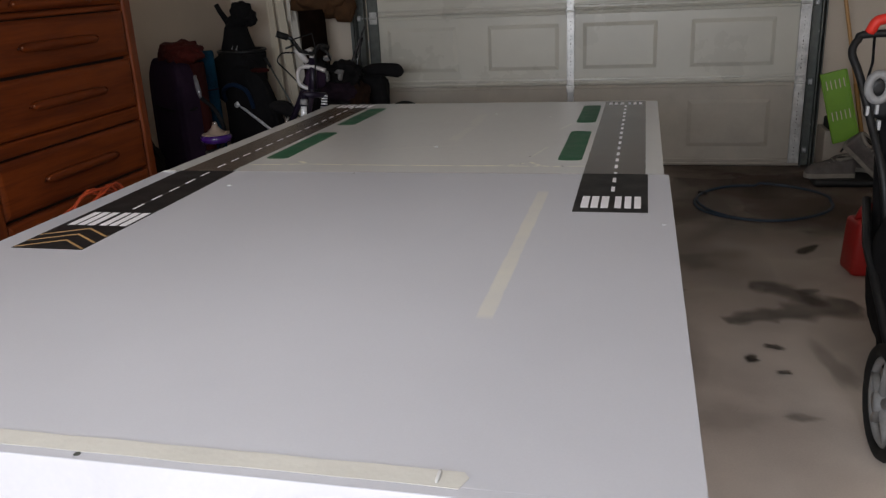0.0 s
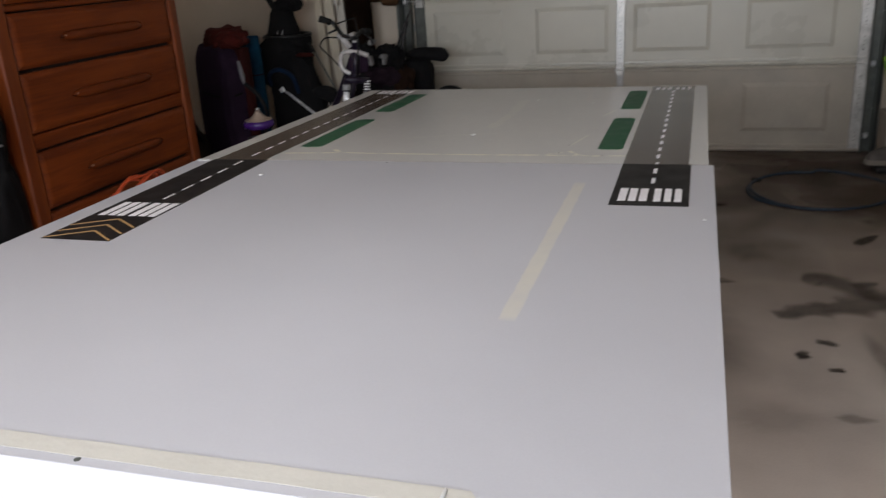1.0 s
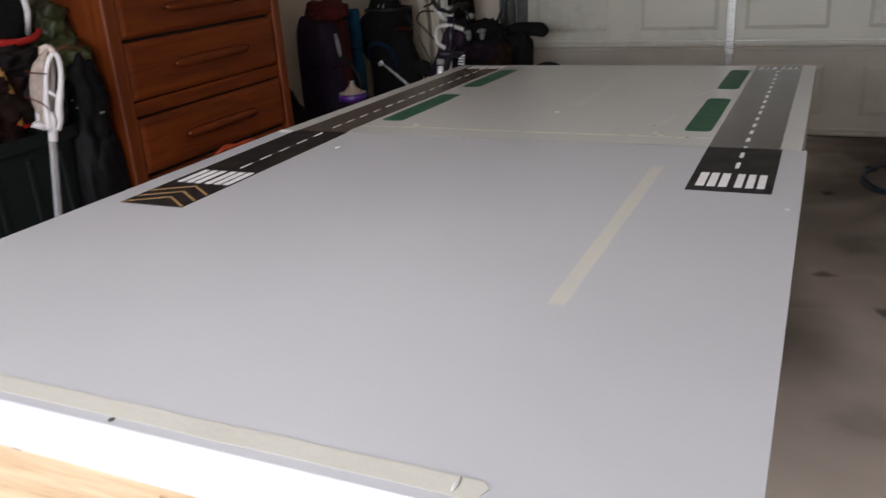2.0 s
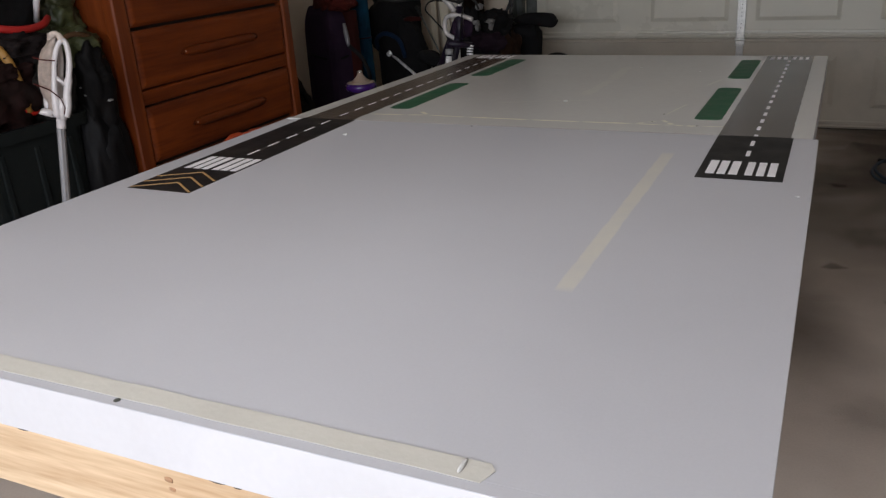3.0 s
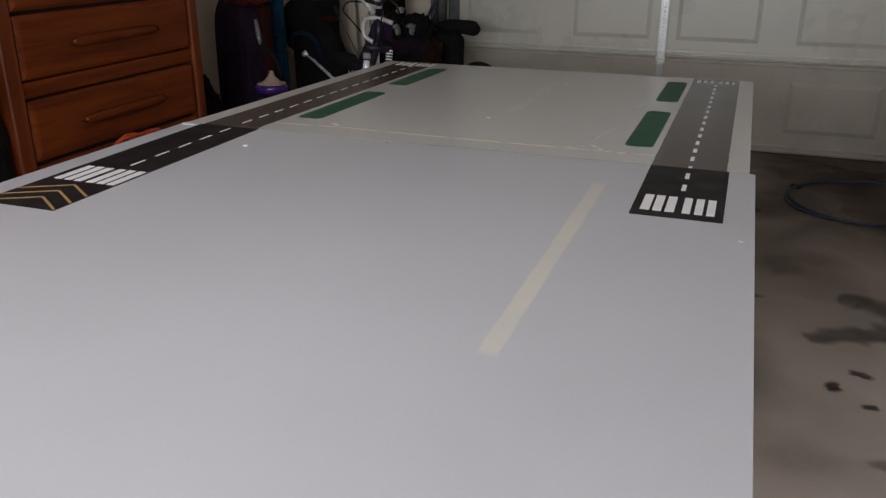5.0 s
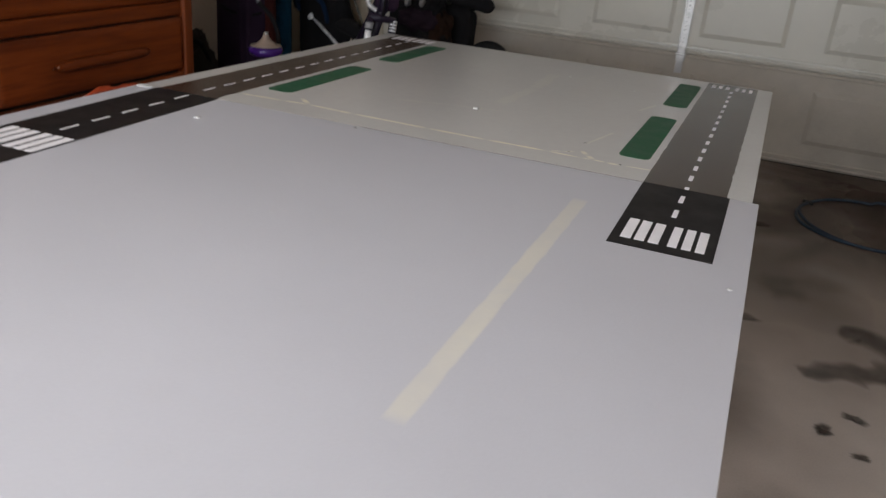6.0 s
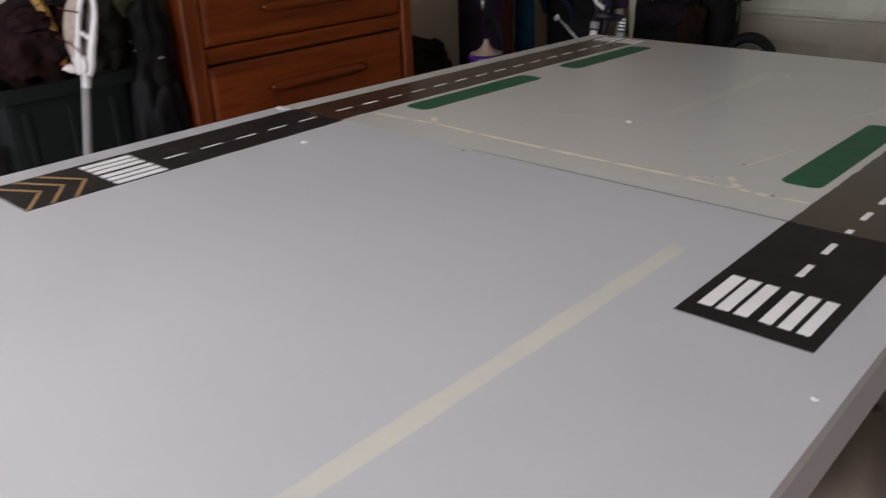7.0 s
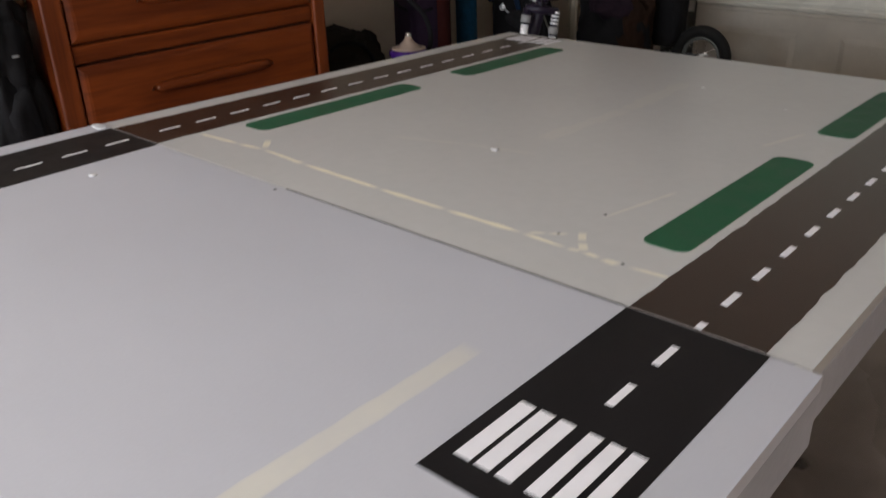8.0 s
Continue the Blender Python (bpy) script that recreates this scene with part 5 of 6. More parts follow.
def bicycle(m, label, r, base, seat_z, bar_z, frame_mat, fork_mat, bands=False, bar_turn=0.0, seat_at=0.27, seat_size=1.0, bar_size=1.0, bar_shift=0.0, bar_roll=0.0):
    """A bicycle along its own x axis, front at +x, wheels on the ground."""
    b = thing("bicycle", m, label, "bicycle")
    xr, xf = -base / 2, base / 2
    wheel(b, xr, r, 0.026, M_CHROME if bands else M_TRACK)
    wheel(b, xf, r, 0.026, M_CHROME if bands else M_TRACK)
    bb, hd = Vector((xr + base * 0.40, 0, r * 0.95)), Vector((xf - 0.13, 0, bar_z - 0.14))
    st = Vector((xr + base * seat_at, 0, seat_z - 0.16))
    hb = hd + Vector((0.03, 0, -0.10))
    bm = tube(bmesh.new(), [hb, bb], 0.024, 12)
    tube(bm, [hd, (hd + st) / 2 + Vector((0, 0, -0.02)), st], 0.019, 12)
    tube(bm, [st, bb], 0.018, 12)
    tube(bm, [hd + Vector((-0.012, 0, 0.035)), hb + Vector((0.012, 0, -0.03))], 0.023, 12)
    for y in (-0.045, 0.045):
        tube(bm, [st + Vector((0, y * 0.3, -0.03)), (xr, y, r)], 0.009, 8)
        tube(bm, [bb + Vector((0, y * 0.4, 0)), (xr, y, r)], 0.010, 8)
    part("bike_frame", bm, frame_mat, b, smooth=True)
    crown = hb + Vector((0.02, 0, -0.06))
    bm = tube(bmesh.new(), [crown + Vector((0, -0.07, 0)), crown + Vector((0, 0.07, 0))], 0.018, 10)
    for y in (-0.062, 0.062):
        tube(bm, [crown + Vector((0, y, 0.0)), ((crown.x + xf) / 2, y, (crown.z + r) / 2), (xf, y, r)], [0.017, 0.015, 0.012], 10)
    fork = part("fork", bm, fork_mat, b, smooth=True)
    if bands:
        for y in (-0.062, 0.062):
            # Pale sleeves hold the chrome's daylight glints in their colour.
            rings = [(0.000 + 0.024 * k, 0.013, 0.0185, M_SILVER) for k in range(4)] + [(0.100, 0.050, 0.0215, M_RINGGREY), (0.162, 0.10, 0.0170, M_SILVER)]
            plain = [(0.045, 0.050, 0.0215, M_RINGGREY), (0.108, 0.11, 0.0170, M_SILVER)]
            for u, length, rad, metal in (rings if y > 0 else plain) + [(0.30, 0.24, 0.0165, M_SILVER)]:
                p = crown.lerp(Vector((xf, 0, r)), u)
                q = crown.lerp(Vector((xf, 0, r)), u + length)
                part("chrome_band", tube(bmesh.new(), [(p.x, y, p.z), (q.x, y, q.z)], rad, 14), metal, fork, "chrome fork sleeve, glints put into the pale ones", smooth=True)
    bm = tube(bmesh.new(), [hd, hd + Vector((-0.02, 0, 0.09))], 0.014, 10)
    tube(bm, [hd + Vector((-0.02, 0, 0.085)), hd + Vector((0.05, bar_shift, 0.105 if bar_shift == 0 else 0.07))], 0.016, 10)
    part("stem", bm, M_BIKEWHITE if bands else M_BLACKPL, b, smooth=True)
    turn = Matrix.Translation(hd + Vector((0.05, bar_shift, 0.105 if bar_shift == 0 else 0.07))) @ pose(0, 0, 0, bar_roll, 0, bar_turn) @ Matrix.Diagonal((1, bar_size, 1, 1))
    pts = [turn @ Vector(p) for p in ((-0.06, -0.29, 0.06), (-0.03, -0.17, 0.055), (0, -0.07, 0.0), (0, 0.07, 0.0), (-0.03, 0.17, 0.055), (-0.06, 0.29, 0.06))]
    part("handlebar", tube(bmesh.new(), pts, 0.012, 10), M_BLACKPL, b, smooth=True)
    for s in (-1, 1):
        part("grip", tube(bmesh.new(), [turn @ Vector((-0.037, s * 0.195, 0.056)), turn @ Vector((-0.064, s * 0.305, 0.061))], 0.018, 10), M_RUBBER, b, "black rubber grip", smooth=True)
        part("brake_lever", tube(bmesh.new(), [turn @ Vector((-0.02, s * 0.17, 0.045)), turn @ Vector((0.05, s * 0.20, 0.02)), turn @ Vector((0.03, s * 0.27, -0.01))], 0.006, 6), M_BLACKPL, b, smooth=True)
    part("brake_cable", tube(bmesh.new(), [turn @ Vector((-0.02, -0.16, 0.05)), turn @ Vector((0.10, -0.08, 0.10)), turn @ Vector((0.10, 0.0, 0.02)), crown], 0.004, 6), M_RUBBER, b, smooth=True)
    part("seat_post", tube(bmesh.new(), [st, st + Vector((-0.02, 0, 0.13))], 0.013, 10), M_CHROME, b, smooth=True)
    sc = st + Vector((-0.03, 0, 0.16))
    bm = bmesh.new()
    rows = []
    for i in range(15):
        u = i / 14
        w = 0.018 + 0.075 * (1 - u) ** 1.4 if u > 0.12 else 0.093 * math.sqrt(u / 0.12 + 0.05)
        h = (0.044 - 0.012 * u) * seat_size * math.sqrt(min(1.0, 0.04 + u / 0.14, 0.04 + (1 - u) / 0.08))
        x = sc.x + (-0.125 + 0.27 * u) * seat_size
        rows.append([bm.verts.new((x, w * math.cos(a), sc.z - 0.02 + h * math.sin(a) + 0.012 * (1 - u))) for a in [k * math.tau / 14 for k in range(14)]])
    for ra, rb in zip(rows, rows[1:]):
        for k in range(14):
            bm.faces.new((ra[k], ra[(k + 1) % 14], rb[(k + 1) % 14], rb[k]))
    bm.faces.new(rows[0])
    bm.faces.new(rows[-1][::-1])
    part("saddle", bm, M_BLACKFAB, b, "padded black saddle", smooth=True)
    if seat_size > 1.1:
        part("saddle_bag", lump((sc.x + 0.16, 0, sc.z - 0.145), (0.12, 0.07, 0.12), 91, 0.22, 2.6, 4, 0.0, 0.5), M_BLACKFAB, b, "black bag under the saddle", smooth=True)
    bm = lathe(bmesh.new(), [(0.02, -0.004), (0.075, -0.004), (0.078, 0.0), (0.075, 0.004), (0.02, 0.004)], 26, Matrix.Translation(bb + Vector((0, -0.055, 0))) @ pose(0, 0, 0, 90))
    part("chainring", bm, M_BIKEBLACK, b)
    for s in (-1, 1):
        part("crank", tube(bmesh.new(), [bb + Vector((0, s * 0.07, 0)), bb + Vector((s * 0.11, s * 0.085, -s * 0.09))], 0.010, 8), M_CHROME, b, smooth=True)
        q = bb + Vector((s * 0.11, s * 0.125, -s * 0.09))
        part("pedal", boxes((q.x - 0.045, q.x + 0.045, q.y - 0.035, q.y + 0.035, q.z - 0.010, q.z + 0.010), bev=0.004), M_BLACKPL, b)
    return b


BIKE = pose(-1.396, 2.247, 0, -9, 0, -46)
bike = bicycle(BIKE, "white and violet child's bicycle with chrome fork sleeves", 0.235, 0.66, 0.74, 1.155, M_BIKEVIOLET, M_BIKEVIOLET, True, 8, bar_size=0.54, bar_shift=-0.06, bar_roll=-9)
to_bike = BIKE.inverted()
part("front_guard", tube(bmesh.new(), curve_through([to_bike @ Vector(q) for q in ((-1.065, 2.21, 0.972), (-1.135, 2.20, 0.996), (-1.205, 2.19, 0.992), (-1.226, 2.19, 0.945), (-1.215, 2.19, 0.900), (-1.165, 2.20, 0.868))], 5), 0.0125, 10), M_BIKEWHITE, bike, "curved white front guard", smooth=True)
part("plate", lump(to_bike @ Vector((-1.135, 2.225, 0.925)), (0.022, 0.062, 0.050), 68, 0.1, 2.0, 3, 0.0, 0.6), M_NAVY, bike, "dark blue front plate", smooth=True)
part("head_cover", tube(bmesh.new(), [to_bike @ Vector(q) for q in ((-1.235, 2.20, 1.090), (-1.205, 2.20, 1.072), (-1.165, 2.20, 1.020))], [0.012, 0.019, 0.015], 10), M_BIKEWHITE, bike, "white cover on the steering head", smooth=True)
part("brake_cable", tube(bmesh.new(), curve_through([to_bike @ Vector(q) for q in ((-1.22, 2.20, 1.075), (-1.31, 2.20, 1.075), (-1.345, 2.20, 1.03), (-1.30, 2.20, 0.98), (-1.22, 2.20, 0.88), (-1.19, 2.20, 0.70))], 4), 0.0045, 6), M_RUBBER, bike, smooth=True)
pole = thing("walking_pole", pose(-1.16, 2.75, 0.0), "thin grey walking pole leaning against the golf bag", "pole")
part("shaft", tube(bmesh.new(), [(0, 0, 0.0), (-0.361, 0.0, 0.687), (-0.494, 0.01, 0.937)], [0.005, 0.0055, 0.006], 8), M_TRACK, pole, smooth=True)
part("grip", tube(bmesh.new(), [(-0.494, 0.01, 0.937), (-0.528, 0.015, 1.00)], [0.009, 0.011], 10), M_RUBBER, pole, "black rubber grip", smooth=True)
pole = thing("hockey_stick", pose(-1.83, 3.62, 0.0), "slim black stick leaning towards the door track", "stick")
part("shaft", tube(bmesh.new(), [(0, 0, 0.02), (0.361, 0.13, 0.817), (0.448, 0.15, 1.015), (0.49, 0.16, 1.11)], [0.012, 0.011, 0.009, 0.007], 8), M_BIKEBLACK, pole, smooth=True)
part("blade", boxes((-0.16, 0.01, -0.006, 0.006, 0.0, 0.055), bev=0.004), M_BIKEBLACK, pole)
# Push cart is assumed: frame and ground wheels are added round a saddle-like pad.
cart = thing("saddle_pad_and_wheel", pose(0, 3.36, 0), "unidentified black saddle-like pad, pouch and wheel on an added frame", "push cart", "")
bm = tube(bmesh.new(), curve_through([(-1.32, -0.06, 0.02), (-1.28, -0.04, 0.45), (-1.22, 0, 0.75), (-1.10, 0, 0.815)], 5), 0.016, 10)
tube(bm, [(-1.25, 0.0, 0.45), (-0.945, 0.0, 0.455)], 0.014, 10)
tube(bm, [(-0.945, 0.0, 0.455), (-0.87, 0.06, 0.25), (-0.85, 0.08, 0.02)], 0.014, 10)
tube(bm, [(-1.32, -0.16, 0.165), (-1.32, 0.16, 0.165)], 0.012, 10)
tube(bm, [(-1.26, 0.0, 0.70), (-1.28, 0.02, 0.90), (-1.235, 0.04, 1.06)], 0.009, 10)
part("added_frame", bm, M_BIKEBLACK, cart, "black frame added to carry pad and wheel", smooth=True)
bm = bmesh.new()
rows = []
for i in range(19):
    u = i / 18
    h = (0.050 - 0.012 * (1 - u)) * math.sqrt(min(1.0, 0.04 + u / 0.25, 0.03 + (1 - u) / 0.13))
    x = -1.25 + 0.31 * u
    rows.append([bm.verts.new((x, 1.3 * h * math.cos(a), 0.836 - 0.012 * u + 0.010 * math.sin(u * 3.1) + h * math.sin(a))) for a in [k * math.tau / 14 for k in range(14)]])
for ra, rb in zip(rows, rows[1:]):
    for k in range(14):
        bm.faces.new((ra[k], ra[(k + 1) % 14], rb[(k + 1) % 14], rb[k]))
bm.faces.new(rows[0])
bm.faces.new(rows[-1][::-1])
part("saddle_like_pad", bm, M_BLACKFAB, cart, "thick black saddle-like pad", smooth=True)
part("bag", lump((-1.17, 0, 0.65), (0.105, 0.09, 0.155), 91, 0.22, 2.6, 4, 0.0, 0.5), M_BLACKFAB, cart, "black pouch", smooth=True)
for x, y, z in ((-0.945, 0.0, 0.455), (-1.32, -0.16, 0.165), (-1.32, 0.16, 0.165)):
    w = wheel(cart, 0.0, 0.165, 0.030, M_TRACK, 10)
    w.matrix_basis = pose(x, y, z - 0.165)

rags = thing("pile_of_rags", pose(-1.40, 3.13, 0.0), "dark clothes and grey cloth heaped beside the bicycle", "rags")
part("dark_rag", lump((0.06, 0, 0.42), (0.20, 0.13, 0.44), 95, 0.30, 2.6, 5, 0.92), M_BLACKFAB, rags, smooth=True)
part("dark_rag", lump((0.13, -0.05, 0.845), (0.095, 0.075, 0.085), 101, 0.5, 2.6, 4), M_BLACKFAB, rags, smooth=True)
part("dark_rag", lump((-0.055, -0.02, 0.80), (0.060, 0.06, 0.145), 102, 0.4, 2.6, 4), M_BLACKFAB, rags, smooth=True)
part("plum_rag", lump((0.10, -0.08, 0.735), (0.12, 0.07, 0.070), 103, 0.35, 2.4, 4), M_PLUM, rags, "dark plum cloth", smooth=True)
part("brown_rag", lump((0.19, -0.02, 0.62), (0.08, 0.10, 0.17), 96, 0.45, 2.8, 4), M_RUG, rags, "dark brown cloth", smooth=True)
for x, y, z, w, h, seed in ((0.015, -0.05, 0.955, 0.022, 0.018, 97), (0.025, -0.145, 0.866, 0.022, 0.012, 98), (0.040, -0.145, 0.838, 0.012, 0.022, 99), (0.125, -0.135, 0.872, 0.026, 0.012, 104), (0.132, -0.140, 0.845, 0.010, 0.024, 105)):
    part("grey_rag", lump((x, y, z), (w, 0.03, h), seed, 0.6, 2.2, 4), M_RINGGREY, rags, "crumpled pale grey cloth", smooth=True)

# ---- things by the other side of the garage door ----
hose = thing("garden_hose", pose(1.425, 3.035, 0.0), "thin dark blue hose lying in a loop on the floor", "hose")
pts = []
for i in range(110):
    a = i / 109 * math.tau * 1.30 + 2.6
    k = 1 + 0.03 * math.sin(3 * a + i * 0.03) + 0.0006 * i
    pts.append((0.385 * k * math.cos(a), 0.385 * k * math.sin(a), 0.011 + (0.018 if 50 < i < 70 else 0.0)))
part("loop", tube(bmesh.new(), pts, 0.0085, 8), M_HOSE, hose, smooth=True)
part("coupling", lathe(bmesh.new(), [(0.009, -0.03), (0.012, -0.028), (0.012, 0.0), (0.010, 0.004), (0.010, 0.03)], 12, Matrix.Translation((pts[0][0], pts[0][1], 0.012)) @ pose(0, 0, 0, 90, 0, 60)), M_BLACKPL, hose, "black coupling", smooth=True)

can = thing("fuel_can", pose(1.80, 1.86, 0, 0, 0, 8), "red plastic fuel can on the concrete floor", "fuel can")
bm = boxes((-0.145, 0.145, -0.085, 0.085, 0.0, 0.27), bev=0.028, seg=3)
for v in bm.verts:
    if v.co.z > 0.2:
        v.co.x *= 0.93
part("body", bm, M_RED, can, smooth=True)
part("handle", tube(bmesh.new(), [(-0.11, 0, 0.262), (-0.09, 0, 0.315), (-0.03, 0, 0.330), (0.03, 0, 0.322), (0.06, 0, 0.265)], 0.017, 10), M_RED, can, smooth=True)
part("spout", tube(bmesh.new(), [(0.095, 0, 0.255), (0.10, 0, 0.30), (0.14, 0, 0.345)], [0.026, 0.020, 0.013], 12), M_BLACKPL, can, "black spout", smooth=True)
for x in (-0.07, 0.0, 0.07):
    part("rib", boxes((x - 0.008, x + 0.008, -0.0895, -0.080, 0.04, 0.22), bev=0.003), M_RED, can)

# stroller: handle frame, seat, big spoked wheel
st = thing("stroller", pose(1.515, 0.70, 0), "black folded stroller with red grip and grey spoked wheels", "stroller")
X0, X1 = -0.085, 0.42
frame_pts = [(X0 + 0.12, 0.10, 0.16), (X0 + 0.12, 0.17, 0.48), (X0 + 0.10, 0.22, 0.70), (X0 + 0.065, 0.33, 0.88), (X0 + 0.025, 0.40, 1.04), (X0 + 0.0, 0.435, 1.115), (X0 + 0.02, 0.455, 1.16), (X0 + 0.07, 0.465, 1.18), (X1 - 0.07, 0.465, 1.18), (X1 - 0.02, 0.455, 1.16), (X1, 0.435, 1.115), (X1 - 0.025, 0.40, 1.04), (X1 - 0.065, 0.33, 0.88), (X1 - 0.10, 0.22, 0.70), (X1 - 0.12, 0.17, 0.48), (X1 - 0.12, 0.10, 0.16)]
part("handle_frame", tube(bmesh.new(), curve_through(frame_pts, 4), 0.0145, 12), M_BLACKPL, st, "black tubular handle frame", smooth=True)
grip = [(X0 + 0.06, 0.465, 1.185)] + [(X0 + 0.06 + (X1 - X0 - 0.12) * u, 0.455, 1.185 + 0.060 * math.sin(u * math.pi) ** 0.22) for u in (0.04, 0.10, 0.2, 0.35, 0.5, 0.65, 0.8, 0.90, 0.96)] + [(X1 - 0.06, 0.465, 1.185)]
part("grip", tube(bmesh.new(), curve_through(grip, 4), 0.019, 12), M_REDBRIGHT, st, "bright red foam grip bar", smooth=True)
part("cross_bar", tube(bmesh.new(), [(X0 + 0.045, 0.385, 1.000), ((X0 + X1) / 2, 0.395, 1.060), (X1 - 0.045, 0.385, 1.000)], 0.016, 10), M_BLACKPL, st, smooth=True)
part("hanging_strap", tube(bmesh.new(), [(X0 + 0.075, 0.455, 1.17), (X0 + 0.075, 0.44, 1.08), (X0 + 0.055, 0.41, 1.01)], 0.005, 8), M_BLACKFAB, st, smooth=True)
bm = boxes((X0 + 0.095, X1 - 0.095, 0.265, 0.335, 0.30, 0.90), bev=0.03, seg=3)
for v in bm.verts:
    v.co.y += (v.co.z - 0.6) * 0.30
part("back_panel", bm, M_BLACKFAB, st, smooth=True)
part("console_ring", tube(bmesh.new(), [(-0.006 + 0.034 * math.cos(a), 0.335, 1.003 + 0.047 * math.sin(a)) for a in [k * math.tau / 26 for k in range(26)]], 0.016, 10, True), M_RINGGREY, st, "dull grey plastic ring", smooth=True)
part("console_disc", lathe(bmesh.new(), [(0.034, 0.0), (0.034, 0.010), (0.025, 0.016), (0.012, 0.018)], 26, Matrix.Translation((-0.006, 0.345, 1.003)) @ pose(0, 0, 0, 90)), M_BLACKPL, st, "black disc", smooth=True)
part("console_panel", boxes((X0 + 0.045, X1 - 0.045, 0.345, 0.39, 0.885, 1.045), bev=0.02, seg=3), M_BLACKPL, st, "black console between the handles", smooth=True)
part("toy", lump((0.060, 0.315, 0.885), (0.030, 0.028, 0.040), 5, 0.1, 2.0, 3), M_TOY, st, "dull olive-yellow toy clipped to the console", smooth=True)
for z, x0 in ((0.900, -0.040), (0.905, -0.008), (0.850, 0.000), (0.66, 0.06), (0.58, 0.08)):
    part("buckle", boxes((x0, x0 + 0.011, 0.238 + (z - 0.6) * 0.30, 0.264 + (z - 0.6) * 0.30, z, z + 0.036), bev=0.003), M_GREYPL, st, "pale grey buckle")
part("side_cover", lump((0.19, -0.02, 0.40), (0.235, 0.25, 0.36), 81, 0.08, 1.8, 5), M_BLACKFAB, st, "slumped black fabric seat", smooth=True)
part("lower_basket", lump((0.19, -0.02, 0.22), (0.20, 0.27, 0.13), 82, 0.12, 1.8, 4), M_BLACKFAB, st, smooth=True)


def stroller_wheel(y, x, r):
    ring = lambda rad, n=36: [(x, y + rad * math.cos(k * math.tau / n), r + rad * math.sin(k * math.tau / n)) for k in range(n)]
    w = part("wheel", tube(bmesh.new(), ring(r - 0.022), 0.022, 10, True), M_RUBBER, st, "black tyre", smooth=True)
    bm = tube(bmesh.new(), ring(r - 0.052), 0.012, 8, True)
    tube(bm, [(x - 0.03, y, r), (x + 0.03, y, r)], 0.030, 14)
    for k in range(5):
        a = k * math.tau / 5 + 0.3
        tube(bm, [(x, y + 0.02 * math.cos(a), r + 0.02 * math.sin(a)), (x, y + (r - 0.05) * math.cos(a), r + (r - 0.05) * math.sin(a))], [0.020, 0.013], 8)
    part("rim", bm, M_RINGGREY, w, "dull grey five-spoke rim", smooth=True)


for y, x, r in ((-0.50, X0 - 0.012, 0.18), (-0.50, X1 + 0.012, 0.18), (0.10, X0 + 0.16, 0.12), (0.10, X1 - 0.16, 0.12)):
    stroller_wheel(y, x, r)
part("axle", tube(bmesh.new(), [(X0, -0.50, 0.18), (X1, -0.50, 0.18)], 0.012, 8), M_BLACKPL, st)
part("axle", tube(bmesh.new(), [(X0 + 0.16, 0.10, 0.12), (X1 - 0.16, 0.10, 0.12)], 0.012, 8), M_BLACKPL, st)
for x in (X0 + 0.03, X1 - 0.03):
    part("side_rail", tube(bmesh.new(), [(x, -0.50, 0.18), (x, -0.25, 0.34), (x, 0.05, 0.50), (x + (0.04 if x < 0.1 else -0.04), 0.28, 0.60)], 0.016, 10), M_BLACKPL, st, smooth=True)

# green slotted board, broom handle, shoes on a tray
gb = thing("plastic_board", pose(2.025, 3.72, 0.255, -6, -14, 0), "lime green slotted plastic board propped upright", "plastic board")
bm = bmesh.new()
slots = [(-0.054 + 0.027 * k, 0.36) for k in range(5)] + [(-0.054 + 0.027 * k, 0.15) for k in range(5)]
box(bm, -0.085, 0.085, -0.008, 0.008, 0.0, 0.475, bev=0.006)
box(bm, -0.085, -0.073, -0.020, -0.008, 0.0, 0.475, bev=0.004)
box(bm, 0.073, 0.085, -0.020, -0.008, 0.0, 0.475, bev=0.004)
part("board", bm, M_LIME, gb)
for x, z in slots:
    part("slot", boxes((x - 0.0032, x + 0.0032, -0.0105, -0.0075, z, z + 0.060), bev=0.001, seg=1), M_TRIM, gb, "pale slot")
ob = thing("broom", pose(2.21, 3.86, 0.0, -2.5, -11.5, 0), "wooden broom handle leaning against the wall", "broom")
part("handle", lathe(bmesh.new(), [(0.010, 0.04), (0.0125, 0.05), (0.0125, 1.70), (0.010, 1.72), (0.004, 1.725)], 12), M_HANDLE, ob, smooth=True)
part("lower_sleeve", lathe(bmesh.new(), [(0.0130, 0.16), (0.0150, 0.17), (0.0150, 0.62), (0.0130, 0.63)], 12), M_YELLOW, ob, "yellow sleeve", smooth=True)
part("brush_head", boxes((-0.14, 0.14, -0.03, 0.03, 0.0, 0.06), bev=0.01), M_BLACKPL, ob)
tray = thing("boot_tray", pose(2.06, 3.62, 0.0), "low black tray with worn shoes on it", "tray")
part("base", boxes((-0.26, 0.30, -0.17, 0.17, 0.0, 0.05), bev=0.02, seg=3), M_BLACKPL, tray)


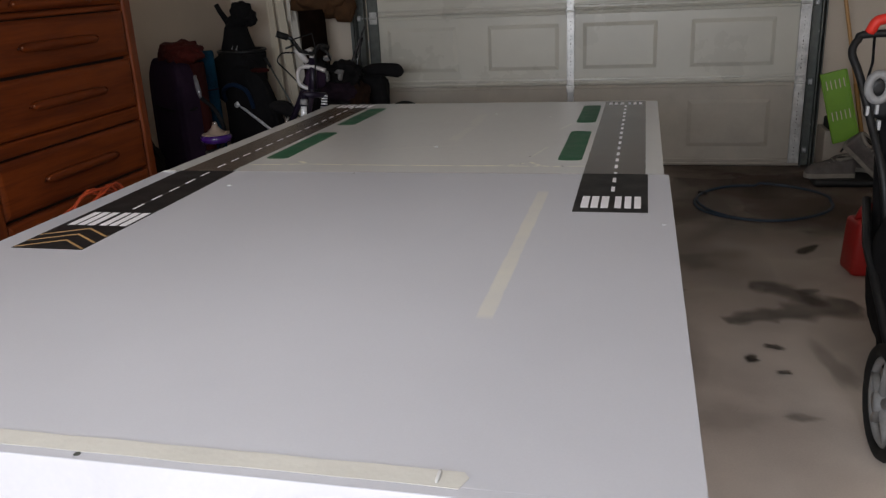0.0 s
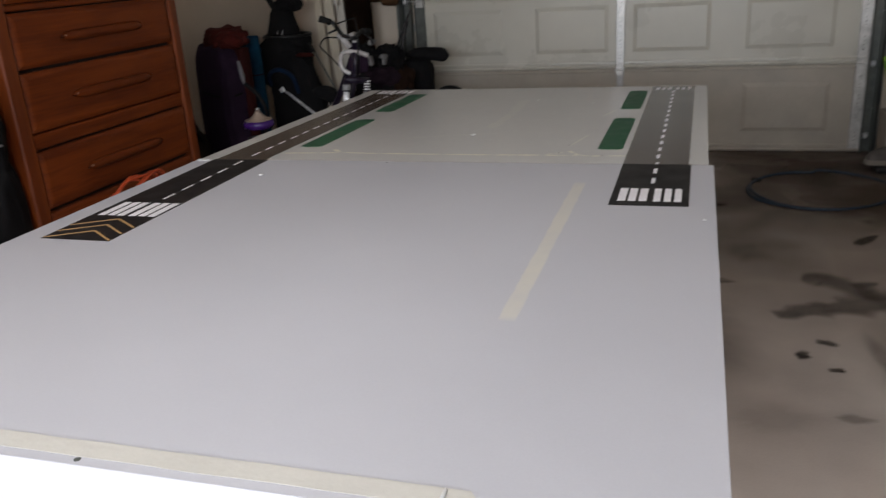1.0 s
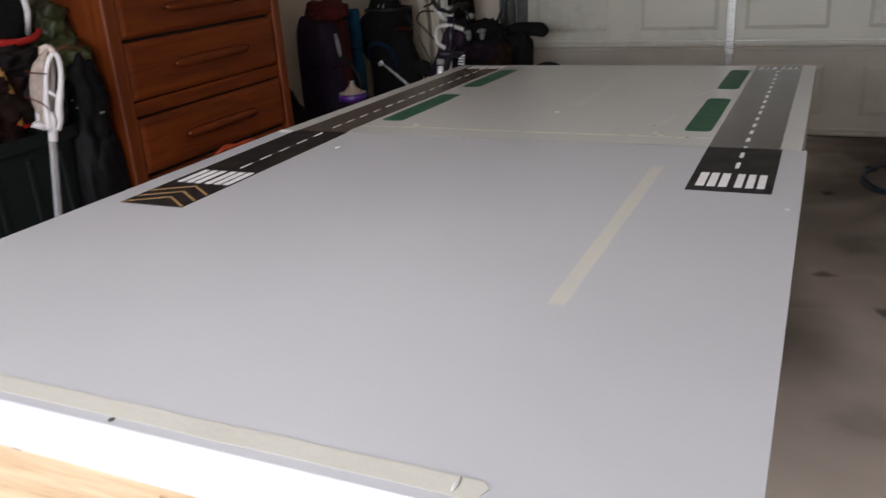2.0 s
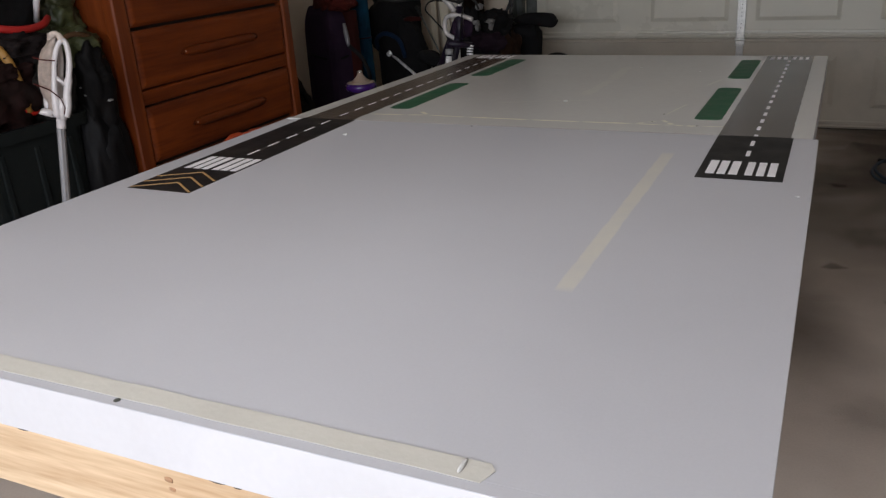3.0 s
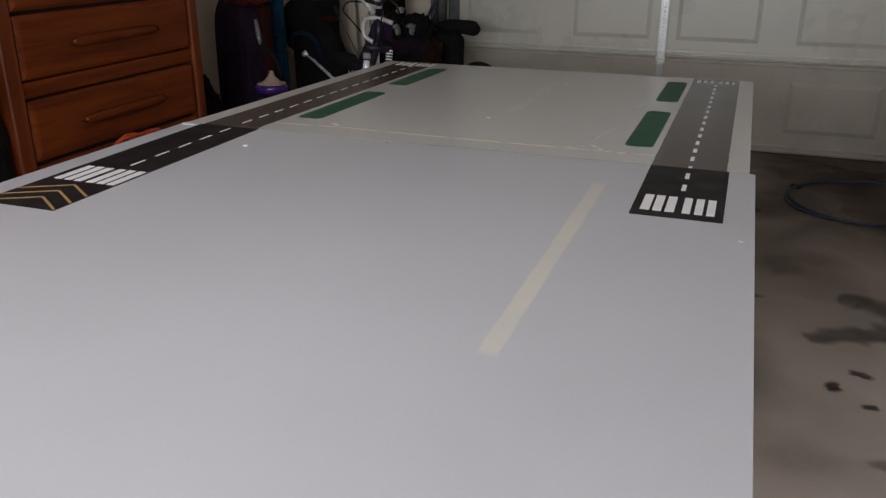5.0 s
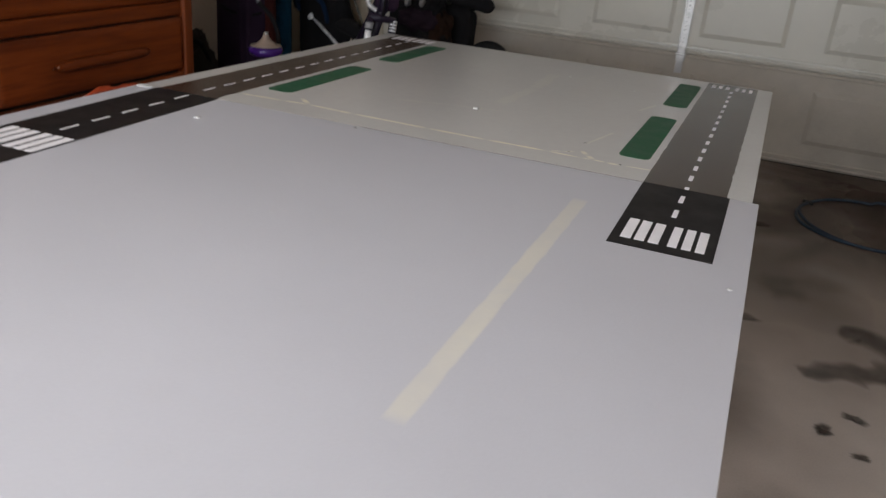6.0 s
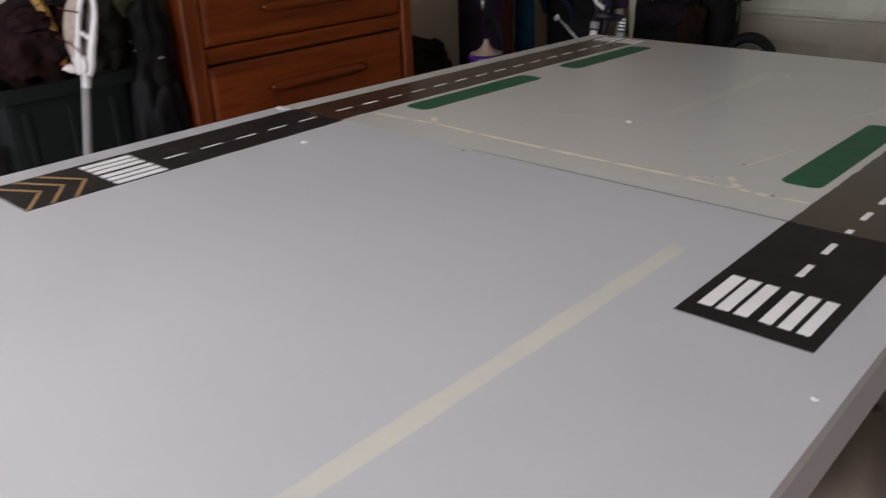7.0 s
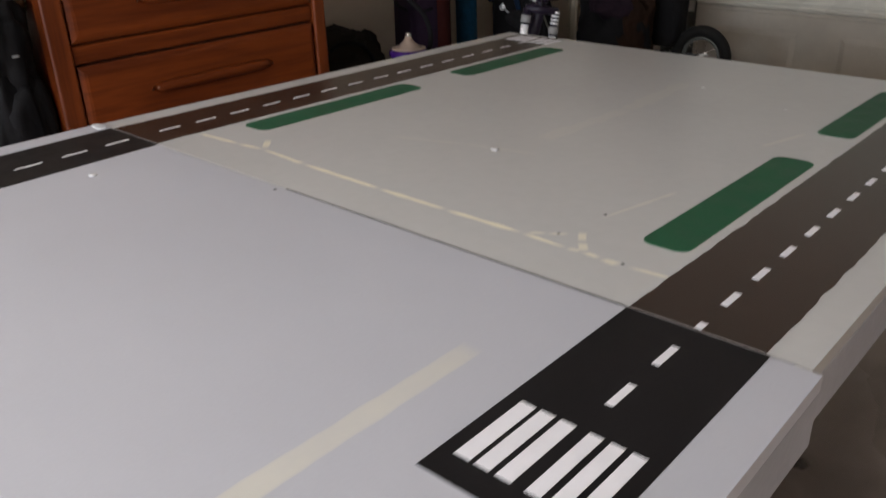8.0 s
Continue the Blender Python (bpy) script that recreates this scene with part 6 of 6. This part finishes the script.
def shoe(m, label):
    s = thing("shoe", m, label, "shoe", "shoes by the garage door")
    prof = [(-0.15, 0.040), (-0.14, 0.046), (-0.08, 0.044), (0.0, 0.043), (0.07, 0.052), (0.12, 0.050), (0.15, 0.036), (0.16, 0.015)]
    out = [(x, w) for x, w in prof] + [(x, -w) for x, w in prof[::-1]]
    part("sole", slab(bmesh.new(), out, 0.0, 0.030), M_SOLE, s, "off-white rubber sole")
    bm = bmesh.new()
    rows = []
    for i in range(13):
        u = i / 12
        x = -0.148 + 0.300 * u
        w = 0.044 - 0.004 * math.sin(u * 6) - 0.020 * max(0, u - 0.8) * 4
        h = 0.115 - 0.030 * u if u < 0.35 else 0.105 * (1 - (u - 0.35) * 0.75)
        h *= math.sqrt(max(0.05, min(1.0, (1.03 - u) * 6)))
        rows.append([bm.verts.new((x, w * math.cos(a), 0.028 + max(0.0, math.sin(a)) * h)) for a in [k * math.pi / 8 for k in range(9)]])
    for ra, rb in zip(rows, rows[1:]):
        for k in range(8):
            bm.faces.new((ra[k], ra[k + 1], rb[k + 1], rb[k]))
    bm.faces.new(rows[0])
    bm.faces.new(rows[-1][::-1])
    part("upper", bm, M_SHOE, s, "scuffed grey leather upper", smooth=True)
    part("collar", tube(bmesh.new(), [(-0.085 + 0.05 * math.cos(a), 0.032 * math.sin(a), 0.128 + 0.012 * math.cos(a + 3.1)) for a in [k * math.tau / 18 for k in range(18)]], 0.011, 8, True), M_SOLE, s, smooth=True)
    part("opening", lathe(bmesh.new(), [(0.034, 0.0), (0.030, 0.002)], 16, Matrix.Translation((-0.085, 0, 0.131)) @ Matrix.Diagonal((1.35, 0.9, 1, 1))), M_RUBBER, s)
    for k in range(4):
        x = -0.015 + 0.026 * k
        part("lace", tube(bmesh.new(), [(x, -0.026, 0.112 - 0.013 * k), (x + 0.012, 0, 0.126 - 0.014 * k), (x, 0.026, 0.112 - 0.013 * k)], 0.004, 6), M_SOLE, s)
    return s


first = shoe(pose(1.905, 3.54, 0.052, 0, 0, 184), "scuffed grey and white sneaker lying on the tray")
second = copy_thing(first, pose(2.075, 3.50, 0.175, 25, 44, -8))
tagged(second, "scuffed grey and white sneaker tipped on its side")
third = copy_thing(first, pose(2.07, 3.70, 0.06, 0, 0, 160))
tagged(third, "grey sneaker at the back of the tray")
cb = thing("cable_loop", pose(2.06, 3.52, 0.28), "stiff black cable looped over the shoes", "cable")
part("cable", tube(bmesh.new(), [(-0.10, 0.02, -0.06), (-0.08, 0.0, -0.01), (-0.02, -0.01, 0.03), (0.05, 0.0, 0.045), (0.12, 0.03, 0.03), (0.14, 0.05, -0.08), (0.14, 0.06, -0.222)], 0.007, 8), M_RUBBER, cb, smooth=True)
box_ = thing("tool_box", pose(1.995, 3.93, 0.0), "pale cardboard box with a black tool case on top", "box")
part("carton", boxes((-0.09, 0.11, -0.13, 0.13, 0.0, 0.31), bev=0.006), mat("pale_cardboard", (0.42, 0.36, 0.30), 0.85, var=0.1, scale=6, bump=0.3), box_)
part("case", boxes((-0.07, 0.09, -0.12, 0.06, 0.312, 0.385), bev=0.012, seg=3), M_BLACKPL, box_, "black tool case")
part("clasp", boxes((0.035, 0.055, -0.127, -0.118, 0.335, 0.360), bev=0.002), M_CHROME, box_)

# ---- added ceiling light, out of view, to go with the overhead fill ----
lampf = thing("added_ceiling_light", pose(-0.10, -1.80, 0.0), "added fluorescent fixture, out of view, for the overhead fill", "ceiling light")
part("housing", boxes((-0.15, 0.15, -1.22, 1.22, 2.545, 2.60), bev=0.008), M_CEIL, lampf)
glow, gn, gl, gp = tree("fluorescent_tube")
gp.inputs["Base Color"].default_value = (0.9, 0.9, 0.88, 1)
gp.inputs["Emission Color"].default_value = (1.0, 0.975, 0.93, 1)
gp.inputs["Emission Strength"].default_value = 3.0
for x in (-0.07, 0.07):
    part("tube", tube(bmesh.new(), [(x, -1.18, 2.528), (x, 1.18, 2.528)], 0.013, 12), glow, lampf, "glowing tube of the added fixture")
